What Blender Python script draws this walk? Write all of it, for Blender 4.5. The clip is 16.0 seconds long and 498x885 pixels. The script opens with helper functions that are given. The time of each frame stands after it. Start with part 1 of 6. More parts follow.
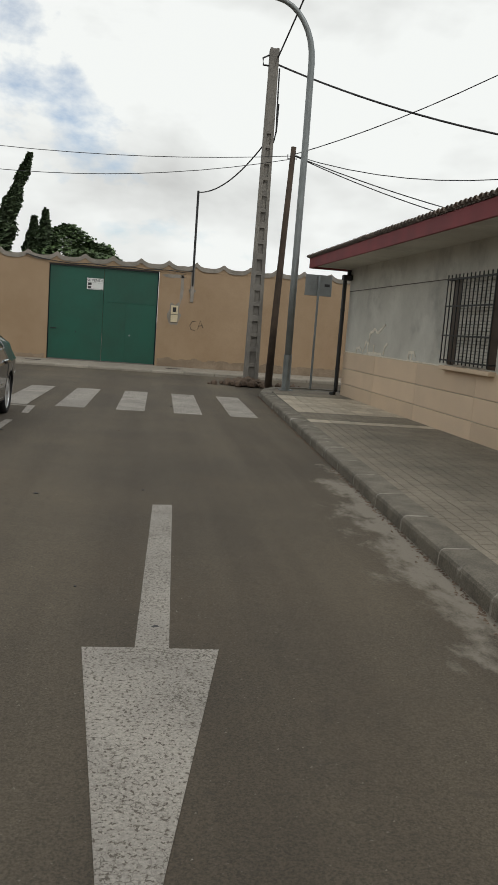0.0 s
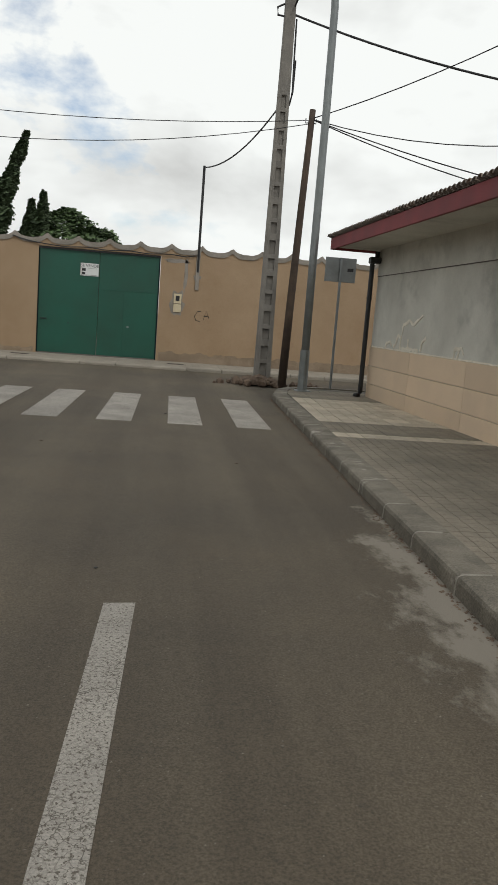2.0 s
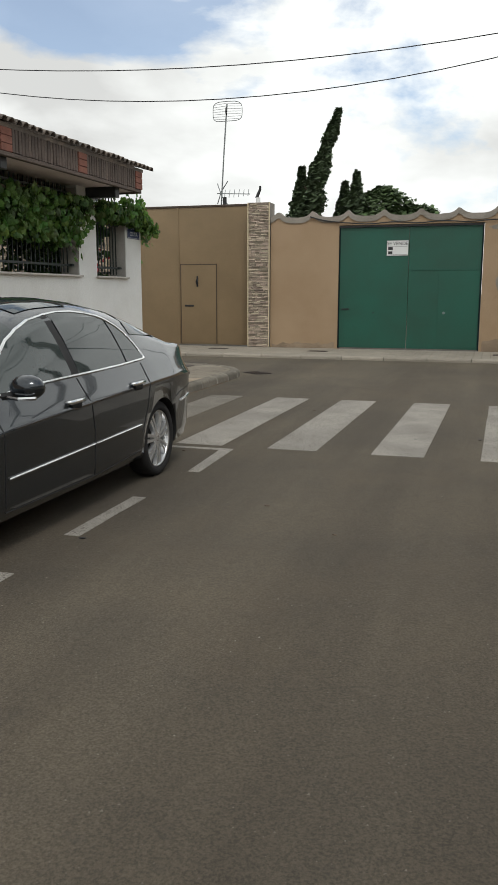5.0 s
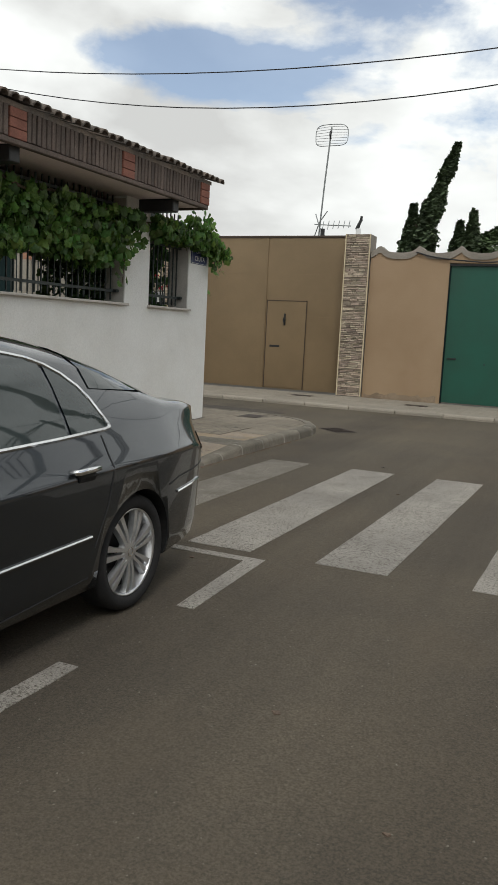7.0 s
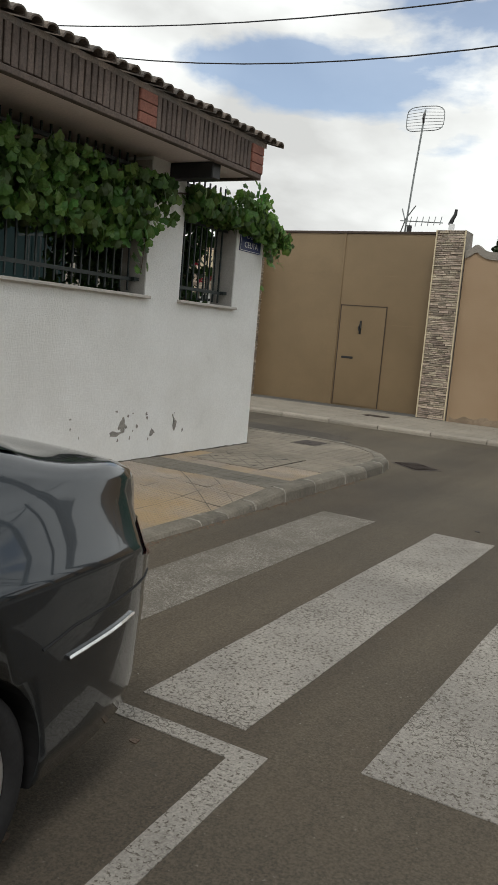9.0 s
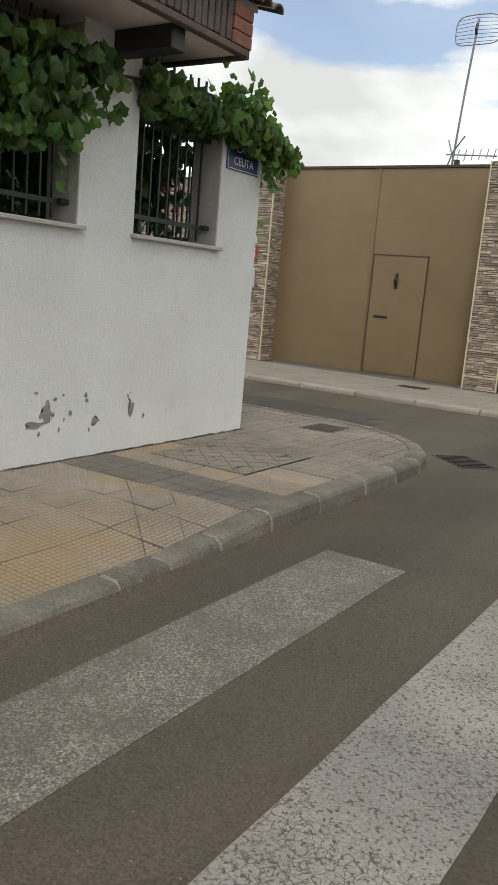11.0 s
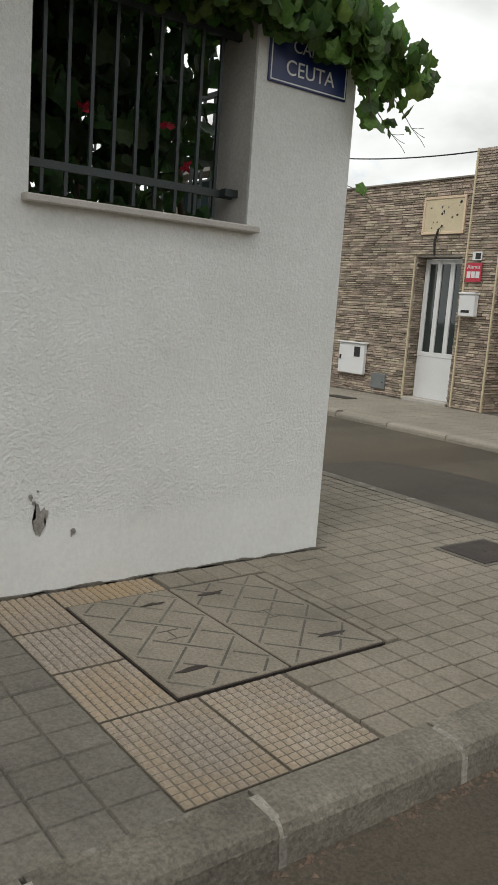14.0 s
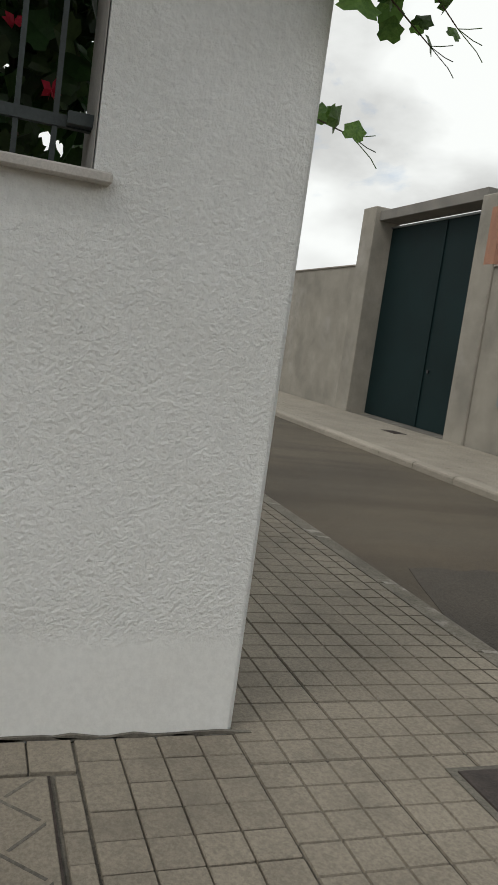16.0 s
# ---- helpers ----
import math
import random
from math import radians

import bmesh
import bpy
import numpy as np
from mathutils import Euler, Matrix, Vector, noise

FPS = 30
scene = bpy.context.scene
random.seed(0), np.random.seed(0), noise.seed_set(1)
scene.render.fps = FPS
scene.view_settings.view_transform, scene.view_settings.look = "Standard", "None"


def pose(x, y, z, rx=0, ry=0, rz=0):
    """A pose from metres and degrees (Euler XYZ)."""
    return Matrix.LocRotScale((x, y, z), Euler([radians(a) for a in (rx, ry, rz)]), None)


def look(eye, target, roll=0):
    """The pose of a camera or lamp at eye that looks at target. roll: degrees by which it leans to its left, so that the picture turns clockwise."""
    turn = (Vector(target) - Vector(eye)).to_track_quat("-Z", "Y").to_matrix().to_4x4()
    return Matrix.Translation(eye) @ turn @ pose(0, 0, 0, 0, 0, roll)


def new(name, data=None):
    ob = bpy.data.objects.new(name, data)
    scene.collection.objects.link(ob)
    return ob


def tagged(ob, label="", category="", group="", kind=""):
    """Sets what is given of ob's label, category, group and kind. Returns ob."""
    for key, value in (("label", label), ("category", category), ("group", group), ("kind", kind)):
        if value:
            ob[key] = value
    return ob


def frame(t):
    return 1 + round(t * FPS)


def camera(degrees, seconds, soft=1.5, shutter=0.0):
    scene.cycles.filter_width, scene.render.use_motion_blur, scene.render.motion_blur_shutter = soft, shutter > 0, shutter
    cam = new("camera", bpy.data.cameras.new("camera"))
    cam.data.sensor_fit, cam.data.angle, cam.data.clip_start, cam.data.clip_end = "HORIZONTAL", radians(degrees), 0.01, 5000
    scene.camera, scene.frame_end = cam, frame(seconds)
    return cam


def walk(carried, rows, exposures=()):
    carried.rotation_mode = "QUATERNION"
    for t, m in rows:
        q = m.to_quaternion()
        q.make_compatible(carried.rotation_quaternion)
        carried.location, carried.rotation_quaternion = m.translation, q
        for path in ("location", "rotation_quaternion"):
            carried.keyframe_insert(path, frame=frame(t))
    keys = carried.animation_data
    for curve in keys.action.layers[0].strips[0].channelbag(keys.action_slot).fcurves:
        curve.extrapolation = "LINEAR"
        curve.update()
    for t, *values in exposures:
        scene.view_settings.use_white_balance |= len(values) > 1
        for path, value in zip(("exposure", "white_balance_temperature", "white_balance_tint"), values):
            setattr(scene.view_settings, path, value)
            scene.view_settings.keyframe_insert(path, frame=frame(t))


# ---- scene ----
cam = camera(34.7, 16.0)
METRES, EYE, TILT, LEAN, TURN = 20.5, 1.6, 0.0, 0.0, -7.3
ROWS = [
    (0.0, 0.0, 0.0, 0.0, 0.6, -8.13, -4.23),
    (0.5, 0.0005, 0.0336, 0.0001, 1.03, -7.8, -4.54),
    (1.0, -0.0013, 0.0665, 0.0003, 1.07, -7.15, -4.94),
    (1.5, -0.0001, 0.1004, -0.0003, 0.2, -8.14, -5.14),
    (2.0, -0.0015, 0.1332, -0.0004, 1.39, -8.8, -4.36),
    (2.5, -0.001, 0.1659, -0.0009, 6.51, -9.76, -2.64),
    (3.0, -0.0033, 0.1978, -0.0011, 9.85, -10.54, -2.52),
    (3.5, -0.0048, 0.2303, -0.0015, 21.67, -11.65, -0.99),
    (4.0, -0.0063, 0.2608, -0.0017, 20.94, -10.82, -0.12),
    (4.5, -0.009, 0.2931, -0.002, 21.44, -10.49, 0.96),
    (5.0, -0.0157, 0.3232, -0.0019, 24.47, -10.61, -0.05),
    (5.2, -0.0192, 0.3365, -0.0019, 30.1, -10.6, 0.0),
    (7.3, -0.0587, 0.466, -0.0016, 33.2, -7.5, -3.9),
    (7.5, -0.0626, 0.4778, -0.0015, 36.15, -7.4, -4.52),
    (8.0, -0.0774, 0.5056, -0.0016, 35.45, -7.06, -5.28),
    (8.2, -0.0837, 0.5168, -0.0017, 36.6, -6.95, -5.3),
    (10.3, -0.1495, 0.6328, -0.0047, 39.4, -10.35, -3.9),
    (10.5, -0.1557, 0.644, -0.005, 40.45, -10.59, -3.67),
    (11.0, -0.1672, 0.6714, -0.0053, 40.58, -10.81, -4.79),
    (11.5, -0.1803, 0.6998, -0.0064, 48.53, -11.53, -2.8),
    (12.0, -0.1918, 0.7297, -0.0064, 50.26, -11.64, -2.68),
    (12.5, -0.2049, 0.7571, -0.0069, 52.17, -11.59, -3.18),
    (13.0, -0.2157, 0.7838, -0.0073, 55.04, -11.14, -3.21),
    (13.5, -0.2287, 0.8108, -0.0074, 60.13, -10.88, -2.26),
    (14.0, -0.2395, 0.8383, -0.0073, 60.75, -9.56, -4.04),
    (14.5, -0.2542, 0.8643, -0.0072, 62.58, -9.65, -5.22),
    (15.0, -0.267, 0.8896, -0.0074, 67.41, -7.47, -6.57),
    (15.5, -0.2803, 0.9124, -0.0076, 75.68, -7.65, -6.73),
    (16.0, -0.2948, 0.9346, -0.0078, 78.83, -7.4, -7.83),
]
walk(cam, [(t, pose(0, 0, EYE, TILT, LEAN, TURN) @ pose(METRES * x, METRES * y, METRES * z, 90 + pitch, roll, yaw)) for t, x, y, z, yaw, pitch, roll in ROWS],
     exposures=((0.0, -0.35), (0.5, -0.56), (1.5, -0.27), (2.5, -0.34), (3.0, -0.08), (3.5, -0.28), (4.0, -0.2), (5.0, -0.05), (7.5, -0.2), (8.2, -0.22), (10.5, 0.17), (11.0, 0.06), (12.5, 0.18), (13.5, 0.15), (14.0, -0.08), (14.5, 0.1), (15.0, -0.15), (15.5, 0.08), (16.0, -0.26)))


# ---- world and sun ----
world = bpy.data.worlds.new("sky_world")
scene.world = world
world.use_nodes = True
wn, wl = world.node_tree.nodes, world.node_tree.links
wn.clear()
SUN_ELEV, SUN_ROT = 52.0, 150.0


def wnode(kind, **values):
    n = wn.new(kind)
    for k, v in values.items():
        n.inputs[k].default_value = v
    return n


sky = wn.new("ShaderNodeTexSky")
sky.sky_type, sky.sun_disc = "NISHITA", False
sky.sun_elevation, sky.sun_rotation = radians(SUN_ELEV), radians(SUN_ROT)
sky_gain = wnode("ShaderNodeVectorMath")
sky_gain.operation = "SCALE"
sky_gain.inputs["Scale"].default_value = 0.15
wl.new(sky.outputs[0], sky_gain.inputs[0])
tc = wn.new("ShaderNodeTexCoord")
stretch = wn.new("ShaderNodeMapping")
stretch.inputs["Scale"].default_value = (1.0, 1.0, 2.1)
stretch.inputs["Location"].default_value = (0.35, 0.1, 0.3)
wl.new(tc.outputs["Generated"], stretch.inputs[0])
big = wnode("ShaderNodeTexNoise", Scale=2.6, Detail=9.0, Roughness=0.56, Distortion=0.15)
wl.new(stretch.outputs[0], big.inputs["Vector"])
fine = wnode("ShaderNodeTexNoise", Scale=3.4, Detail=8.0, Roughness=0.5, Distortion=0.15)
wl.new(stretch.outputs[0], fine.inputs["Vector"])
cover = wn.new("ShaderNodeValToRGB")
cover.color_ramp.elements[0].position, cover.color_ramp.elements[1].position = 0.335, 0.41
cover.color_ramp.elements[0].color = (0.22, 0.22, 0.22, 1)


def opening(direction, spread, depth):
    """How far the cloud cover thins around a direction of the sky."""
    away = wn.new("ShaderNodeVectorMath")
    away.operation = "SUBTRACT"
    away.inputs[1].default_value = direction
    wl.new(tc.outputs["Generated"], away.inputs[0])
    shape = wn.new("ShaderNodeVectorMath")
    shape.operation = "DIVIDE"
    shape.inputs[1].default_value = spread
    wl.new(away.outputs[0], shape.inputs[0])
    size = wn.new("ShaderNodeVectorMath")
    size.operation = "LENGTH"
    wl.new(shape.outputs[0], size.inputs[0])
    k = wn.new("ShaderNodeMapRange")
    k.interpolation_type = "SMOOTHSTEP"
    k.inputs["From Min"].default_value, k.inputs["From Max"].default_value = 0.2, 1.0
    k.inputs["To Min"].default_value, k.inputs["To Max"].default_value = -depth, 0.0
    wl.new(size.outputs["Value"], k.inputs["Value"])
    return k.outputs[0]


thin = big.outputs[0]
for gap in (opening((-0.45, 0.847, 0.285), (0.22, 0.36, 0.065), 0.17), opening((0.62, 0.1, 0.78), (0.75, 0.75, 0.55), 0.16)):
    less = wn.new("ShaderNodeMath")
    less.operation = "ADD"
    wl.new(thin, less.inputs[0])
    wl.new(gap, less.inputs[1])
    thin = less.outputs[0]
wl.new(thin, cover.inputs[0])
tone = wn.new("ShaderNodeValToRGB")
tone.color_ramp.elements[0].position, tone.color_ramp.elements[0].color = 0.43, (1.16, 1.19, 1.165, 1)
tone.color_ramp.elements[1].position, tone.color_ramp.elements[1].color = 0.64, (0.74, 0.75, 0.735, 1)
wl.new(fine.outputs[0], tone.inputs[0])
blend = wn.new("ShaderNodeMix")
blend.data_type = "RGBA"
wl.new(cover.outputs[0], blend.inputs["Factor"])
wl.new(sky_gain.outputs[0], blend.inputs["A"])
wl.new(tone.outputs[0], blend.inputs["B"])
back = wn.new("ShaderNodeBackground")
back.inputs["Strength"].default_value = 1.0
wout = wn.new("ShaderNodeOutputWorld")
wl.new(blend.outputs["Result"], back.inputs[0])
wl.new(back.outputs[0], wout.inputs[0])

sun = new("sun", bpy.data.lights.new("sun", "SUN"))
sun.data.energy, sun.data.angle, sun.data.color = 1.15, radians(14), (1.0, 0.97, 0.92)
# the sky's rotation is counted from +y, clockwise seen from above
_a, _e = radians(SUN_ROT), radians(SUN_ELEV)
sun.matrix_world = look((40 * math.sin(_a) * math.cos(_e), 40 * math.cos(_a) * math.cos(_e), 40 * math.sin(_e)), (0, 0, 0))


# ---- materials ----
def material(name, col, rough=0.8, var=0.25, col2=None, scale=3.0, fine_scale=60.0, bump=0.2, bump_scale=80.0, bump_dist=0.004,
             metal=0.0, coat=0.0, hue=0.0, island=0.0, each=0.0, stain=None, stain_scale=1.0, stain_at=(0.6, 0.72), spec=0.5, specks=None, cracks=None, fade=None, laid=False):
    """A painted or mineral surface: two scales of colour noise, relief and, where given, stains of another colour."""
    m = bpy.data.materials.new(name)
    m.use_nodes = True
    nt = m.node_tree
    n, l = nt.nodes, nt.links
    p = n["Principled BSDF"]
    p.inputs["Roughness"].default_value, p.inputs["Metallic"].default_value = rough, metal
    p.inputs["Coat Weight"].default_value = coat
    p.inputs["Specular IOR Level"].default_value = spec
    co = n.new("ShaderNodeTexCoord")
    info = n.new("ShaderNodeObjectInfo")
    off = n.new("ShaderNodeVectorMath")
    off.operation = "MULTIPLY_ADD"
    off.inputs[1].default_value = (13.7, 7.1, 3.3)
    l.new(info.outputs["Random"], off.inputs[0])
    if laid:
        # stains run on from piece to piece
        off.inputs[1].default_value = (0.0, 0.0, 0.0)
        l.new(n.new("ShaderNodeNewGeometry").outputs["Position"], off.inputs[2])
    else:
        l.new(co.outputs["Object"], off.inputs[2])

    def noise_node(s, d=5.0, r=0.6):
        k = n.new("ShaderNodeTexNoise")
        k.inputs["Scale"].default_value, k.inputs["Detail"].default_value, k.inputs["Roughness"].default_value = s, d, r
        l.new(off.outputs[0], k.inputs["Vector"])
        return k

    def mix(fac, a, b, kind="MIX"):
        k = n.new("ShaderNodeMix")
        k.data_type, k.blend_type = "RGBA", kind
        for sock, v in (("Factor", fac), ("A", a), ("B", b)):
            if isinstance(v, (tuple, float, int)):
                k.inputs[sock].default_value = (*v, 1) if isinstance(v, tuple) else v
            else:
                l.new(v, k.inputs[sock])
        return k.outputs["Result"]

    def ramp(src, lo, hi):
        k = n.new("ShaderNodeMapRange")
        k.inputs["From Min"].default_value, k.inputs["From Max"].default_value = lo, hi
        l.new(src, k.inputs["Value"])
        return k.outputs[0]

    c2 = col2 or tuple(c * (1 - var) for c in col)
    large = noise_node(scale)
    small = noise_node(fine_scale, 3.0, 0.7)
    c = mix(ramp(large.outputs[0], 0.36, 0.64), col, c2)
    c = mix(1.0, c, mix(ramp(small.outputs[0], 0.36, 0.64), (1 - 0.6 * var,) * 3, (1 + 0.6 * var,) * 3), "MULTIPLY")
    if stain:
        s = noise_node(stain_scale, 8.0, 0.65)
        c = mix(ramp(s.outputs[0], *stain_at), c, stain)
    if specks:
        bits = noise_node(48, 2.0, 0.5)
        c = mix(ramp(bits.outputs[0], 0.7, 0.76), c, specks)
    if cracks:
        warp = n.new("ShaderNodeVectorMath")
        warp.operation = "MULTIPLY_ADD"
        warp.inputs[1].default_value = (0.09, 0.09, 0.09)
        l.new(noise_node(9, 4.0, 0.6).outputs["Color"], warp.inputs[0])
        l.new(off.outputs[0], warp.inputs[2])
        v = n.new("ShaderNodeTexVoronoi")
        v.feature = "DISTANCE_TO_EDGE"
        v.inputs["Scale"].default_value = 27
        l.new(warp.outputs[0], v.inputs["Vector"])
        line = n.new("ShaderNodeMapRange")
        line.inputs["From Min"].default_value, line.inputs["From Max"].default_value, line.inputs["To Min"].default_value, line.inputs["To Max"].default_value = 0.02, 0.05, 1.0, 0.0
        l.new(v.outputs["Distance"], line.inputs["Value"])
        part_of = n.new("ShaderNodeMath")
        part_of.operation = "MULTIPLY"
        l.new(line.outputs[0], part_of.inputs[0])
        l.new(ramp(noise_node(2.3, 3.0, 0.6).outputs[0], 0.42, 0.6), part_of.inputs[1])
        c = mix(part_of.outputs[0], c, cracks)
    if each or island:
        if island:
            src = n.new("ShaderNodeNewGeometry").outputs["Random Per Island"]
        else:
            src = info.outputs["Random"]
        hsv = n.new("ShaderNodeHueSaturation")
        k = n.new("ShaderNodeMapRange")
        w = island or each
        k.inputs["To Min"].default_value, k.inputs["To Max"].default_value = 1 - w, 1 + w
        l.new(src, k.inputs["Value"])
        l.new(k.outputs[0], hsv.inputs["Value"])
        if hue:
            k2 = n.new("ShaderNodeMapRange")
            k2.inputs["To Min"].default_value, k2.inputs["To Max"].default_value = 0.5 - hue, 0.5 + hue
            wob = n.new("ShaderNodeMath")
            wob.operation = "PINGPONG"
            wob.inputs[1].default_value = 0.09
            l.new(src, wob.inputs[0])
            k2.inputs["From Max"].default_value = 0.09
            l.new(wob.outputs[0], k2.inputs["Value"])
            l.new(k2.outputs[0], hsv.inputs["Hue"])
        l.new(c, hsv.inputs["Color"])
        c = hsv.outputs[0]
    l.new(c, p.inputs["Base Color"])
    if bump:
        b = n.new("ShaderNodeBump")
        b.inputs["Strength"].default_value, b.inputs["Distance"].default_value = bump, bump_dist
        l.new(noise_node(bump_scale, 4.0, 0.65).outputs[0], b.inputs["Height"])
        if fade:
            xyz = n.new("ShaderNodeSeparateXYZ")
            l.new(co.outputs["Object"], xyz.inputs[0])
            wav = n.new("ShaderNodeMath")
            wav.operation = "MULTIPLY_ADD"
            wav.inputs[1].default_value = 0.12
            l.new(large.outputs[0], wav.inputs[0])
            l.new(xyz.outputs[2], wav.inputs[2])
            f = n.new("ShaderNodeMapRange")
            f.inputs["From Min"].default_value, f.inputs["From Max"].default_value, f.inputs["To Min"].default_value, f.inputs["To Max"].default_value = fade[0], fade[1], 0.12, bump
            l.new(wav.outputs[0], f.inputs["Value"])
            l.new(f.outputs[0], b.inputs["Strength"])
        l.new(b.outputs[0], p.inputs["Normal"])
    return m


ASPHALT = material("asphalt", (0.102, 0.084, 0.059), 0.92, 0.55, (0.078, 0.0655, 0.048), 0.55, 95, 0.7, 150, 0.008, stain=(0.05, 0.044, 0.036), stain_scale=7, stain_at=(0.6, 0.85), specks=(0.17, 0.15, 0.12))
ROAD_PAINT = material("worn_road_paint", (0.345, 0.32, 0.28), 0.8, 0.35, (0.25, 0.232, 0.205), 1.6, 90, 0.8, 110, 0.006, stain=(0.095, 0.08, 0.062), stain_scale=62, stain_at=(0.545, 0.6), cracks=(0.1, 0.088, 0.072))
FADED_PAINT = material("faded_road_paint", (0.37, 0.345, 0.3), 0.85, 0.5, (0.135, 0.12, 0.097), 1.9, 110, 0.6, 160, 0.004, stain=(0.115, 0.1, 0.077), stain_scale=100, stain_at=(0.39, 0.56), cracks=(0.1, 0.088, 0.07))
KERB = material("kerb_concrete", (0.195, 0.175, 0.139), 0.9, 0.45, (0.12, 0.107, 0.085), 3.5, 70, 0.9, 50, 0.01, each=0.14, stain=(0.33, 0.305, 0.265), stain_scale=3, stain_at=(0.6, 0.68))
KERB_JOINT = material("pale_kerb_mortar", (0.33, 0.305, 0.26), 0.92, 0.4, (0.2, 0.185, 0.155), 9, 90, 0.6, 80)
MORTAR = material("joint_mortar", (0.145, 0.132, 0.108), 0.95, 0.4, (0.09, 0.082, 0.068), 4, 90, 0.5, 120, stain=(0.26, 0.24, 0.2), stain_scale=1.7, stain_at=(0.55, 0.7), laid=True)
SLAB = material("grey_paving_slab", (0.25, 0.218, 0.17), 0.88, 0.3, (0.19, 0.165, 0.128), 1.6, 80, 0.8, 90, 0.006, each=0.06, stain=(0.13, 0.115, 0.092), stain_scale=2.4, stain_at=(0.55, 0.8), laid=True)
SLAB_DARK = material("dark_paving_slab", (0.175, 0.16, 0.13), 0.88, 0.35, (0.125, 0.113, 0.093), 2.4, 80, 0.8, 90, 0.006, each=0.1, laid=True)
SLAB_BEIGE = material("beige_dimpled_slab", (0.35, 0.3, 0.245), 0.85, 0.35, (0.26, 0.222, 0.18), 1.8, 80, 0.7, 90, 0.006, each=0.05, stain=(0.34, 0.25, 0.145), stain_scale=0.8, stain_at=(0.42, 0.64), laid=True)
BEIGE_JOINT = material("beige_slab_joint", (0.17, 0.145, 0.11), 0.95, 0.35, (0.13, 0.11, 0.085), 3, 70, 0.5, 90)
SLAB_PALE = material("pale_far_tile", (0.3, 0.27, 0.22), 0.88, 0.3, (0.24, 0.215, 0.175), 1.2, 80, 0.5, 90, 0.004)
KERB_PALE = material("pale_kerb_concrete", (0.32, 0.285, 0.235), 0.9, 0.4, (0.27, 0.245, 0.2), 2.5, 70, 0.7, 50, 0.008, each=0.12)
SLAB_CREAM = material("cream_paving_slab", (0.54, 0.47, 0.37), 0.88, 0.25, None, 1.6, 90, 0.3, 150, 0.003, each=0.1)
IRON = material("cast_iron", (0.07, 0.055, 0.048), 0.6, 0.4, None, 6, 90, 0.4, 120, metal=0.5)
WHITE_WALL = material("white_rough_plaster", (0.8, 0.805, 0.785), 0.92, 0.06, (0.73, 0.73, 0.7), 1.1, 40, 0.8, 62, 0.013, fade=(0.46, 0.54), stain=(0.6, 0.6, 0.58), stain_scale=2.2, stain_at=(0.62, 0.85))
SMOOTH_WHITE = material("white_smooth_plaster", (0.76, 0.765, 0.755), 0.9, 0.07, (0.66, 0.66, 0.65), 1.6, 40, 0.35, 18, 0.006, stain=(0.45, 0.44, 0.42), stain_scale=3, stain_at=(0.68, 0.8))
BARE_PLASTER = material("bare_cement_patch", (0.33, 0.31, 0.28), 0.95, 0.35, None, 12, 90, 0.6, 60)
REVEAL = material("grey_window_reveal", (0.5, 0.48, 0.45), 0.9, 0.15, None, 3, 60, 0.4, 60)
SILL = material("stone_sill", (0.5, 0.47, 0.43), 0.7, 0.15, None, 6, 120, 0.1, 120)
SOFFIT = material("painted_soffit", (0.76, 0.66, 0.64), 0.9, 0.1, None, 1.5, 40, 0.2, 60)
OCHRE = material("ochre_render", (0.37, 0.265, 0.168), 0.92, 0.18, (0.32, 0.222, 0.135), 0.8, 50, 0.5, 40, 0.006, stain=(0.36, 0.25, 0.165), stain_scale=0.9, stain_at=(0.55, 0.75))
CEMENT = material("bare_cement", (0.3, 0.27, 0.235), 0.95, 0.3, (0.22, 0.2, 0.17), 2.5, 60, 0.6, 40, 0.01)
DAMP = material("damp_wall_base", (0.22, 0.165, 0.115), 0.95, 0.35, (0.31, 0.24, 0.17), 2.2, 50, 0.7, 30, 0.012)
GREY_WALL = material("grey_cement_render", (0.31, 0.285, 0.24), 0.93, 0.3, (0.215, 0.2, 0.17), 1.2, 60, 0.4, 40, 0.006, stain=(0.37, 0.345, 0.31), stain_scale=0.8, stain_at=(0.55, 0.8))
STUCCO = material("grey_stucco", (0.62, 0.61, 0.55), 0.93, 0.16, (0.48, 0.47, 0.42), 0.7, 60, 0.4, 60, 0.005, stain=(0.24, 0.235, 0.215), stain_scale=0.8, stain_at=(0.56, 0.85))
FILLER = material("cream_filler", (0.86, 0.81, 0.7), 0.9, 0.15, None, 8, 80, 0.5, 60)
STONE_PANEL = material("beige_stone_panel", (0.7, 0.545, 0.39), 0.75, 0.15, (0.64, 0.5, 0.36), 1.3, 90, 0.2, 80, 0.003, each=0.07)
CLADDING = material("split_stone", (0.43, 0.355, 0.28), 0.9, 0.35, (0.3, 0.245, 0.19), 5, 60, 0.8, 50, 0.01, island=0.42, hue=0.02)
GREEN_STEEL = material("green_painted_steel", (0.01, 0.09, 0.06), 0.5, 0.28, (0.013, 0.072, 0.048), 0.8, 70, 0.1, 50, 0.003, stain=(0.008, 0.045, 0.033), stain_scale=0.9, stain_at=(0.62, 0.85))
DARK_GREEN_STEEL = material("dark_green_steel", (0.006, 0.019, 0.02), 0.65, 0.25, None, 0.8, 70, 0.1, 50, 0.003, spec=0.15)
BROWN_STEEL = material("golden_brown_sheet", (0.25, 0.178, 0.1), 0.45, 0.14, (0.21, 0.148, 0.082), 0.7, 90, 0.08, 60, 0.003, metal=0.25)
DARK_BROWN = material("dark_brown_metal", (0.06, 0.038, 0.025), 0.5, 0.2, None, 4, 60, 0.1)
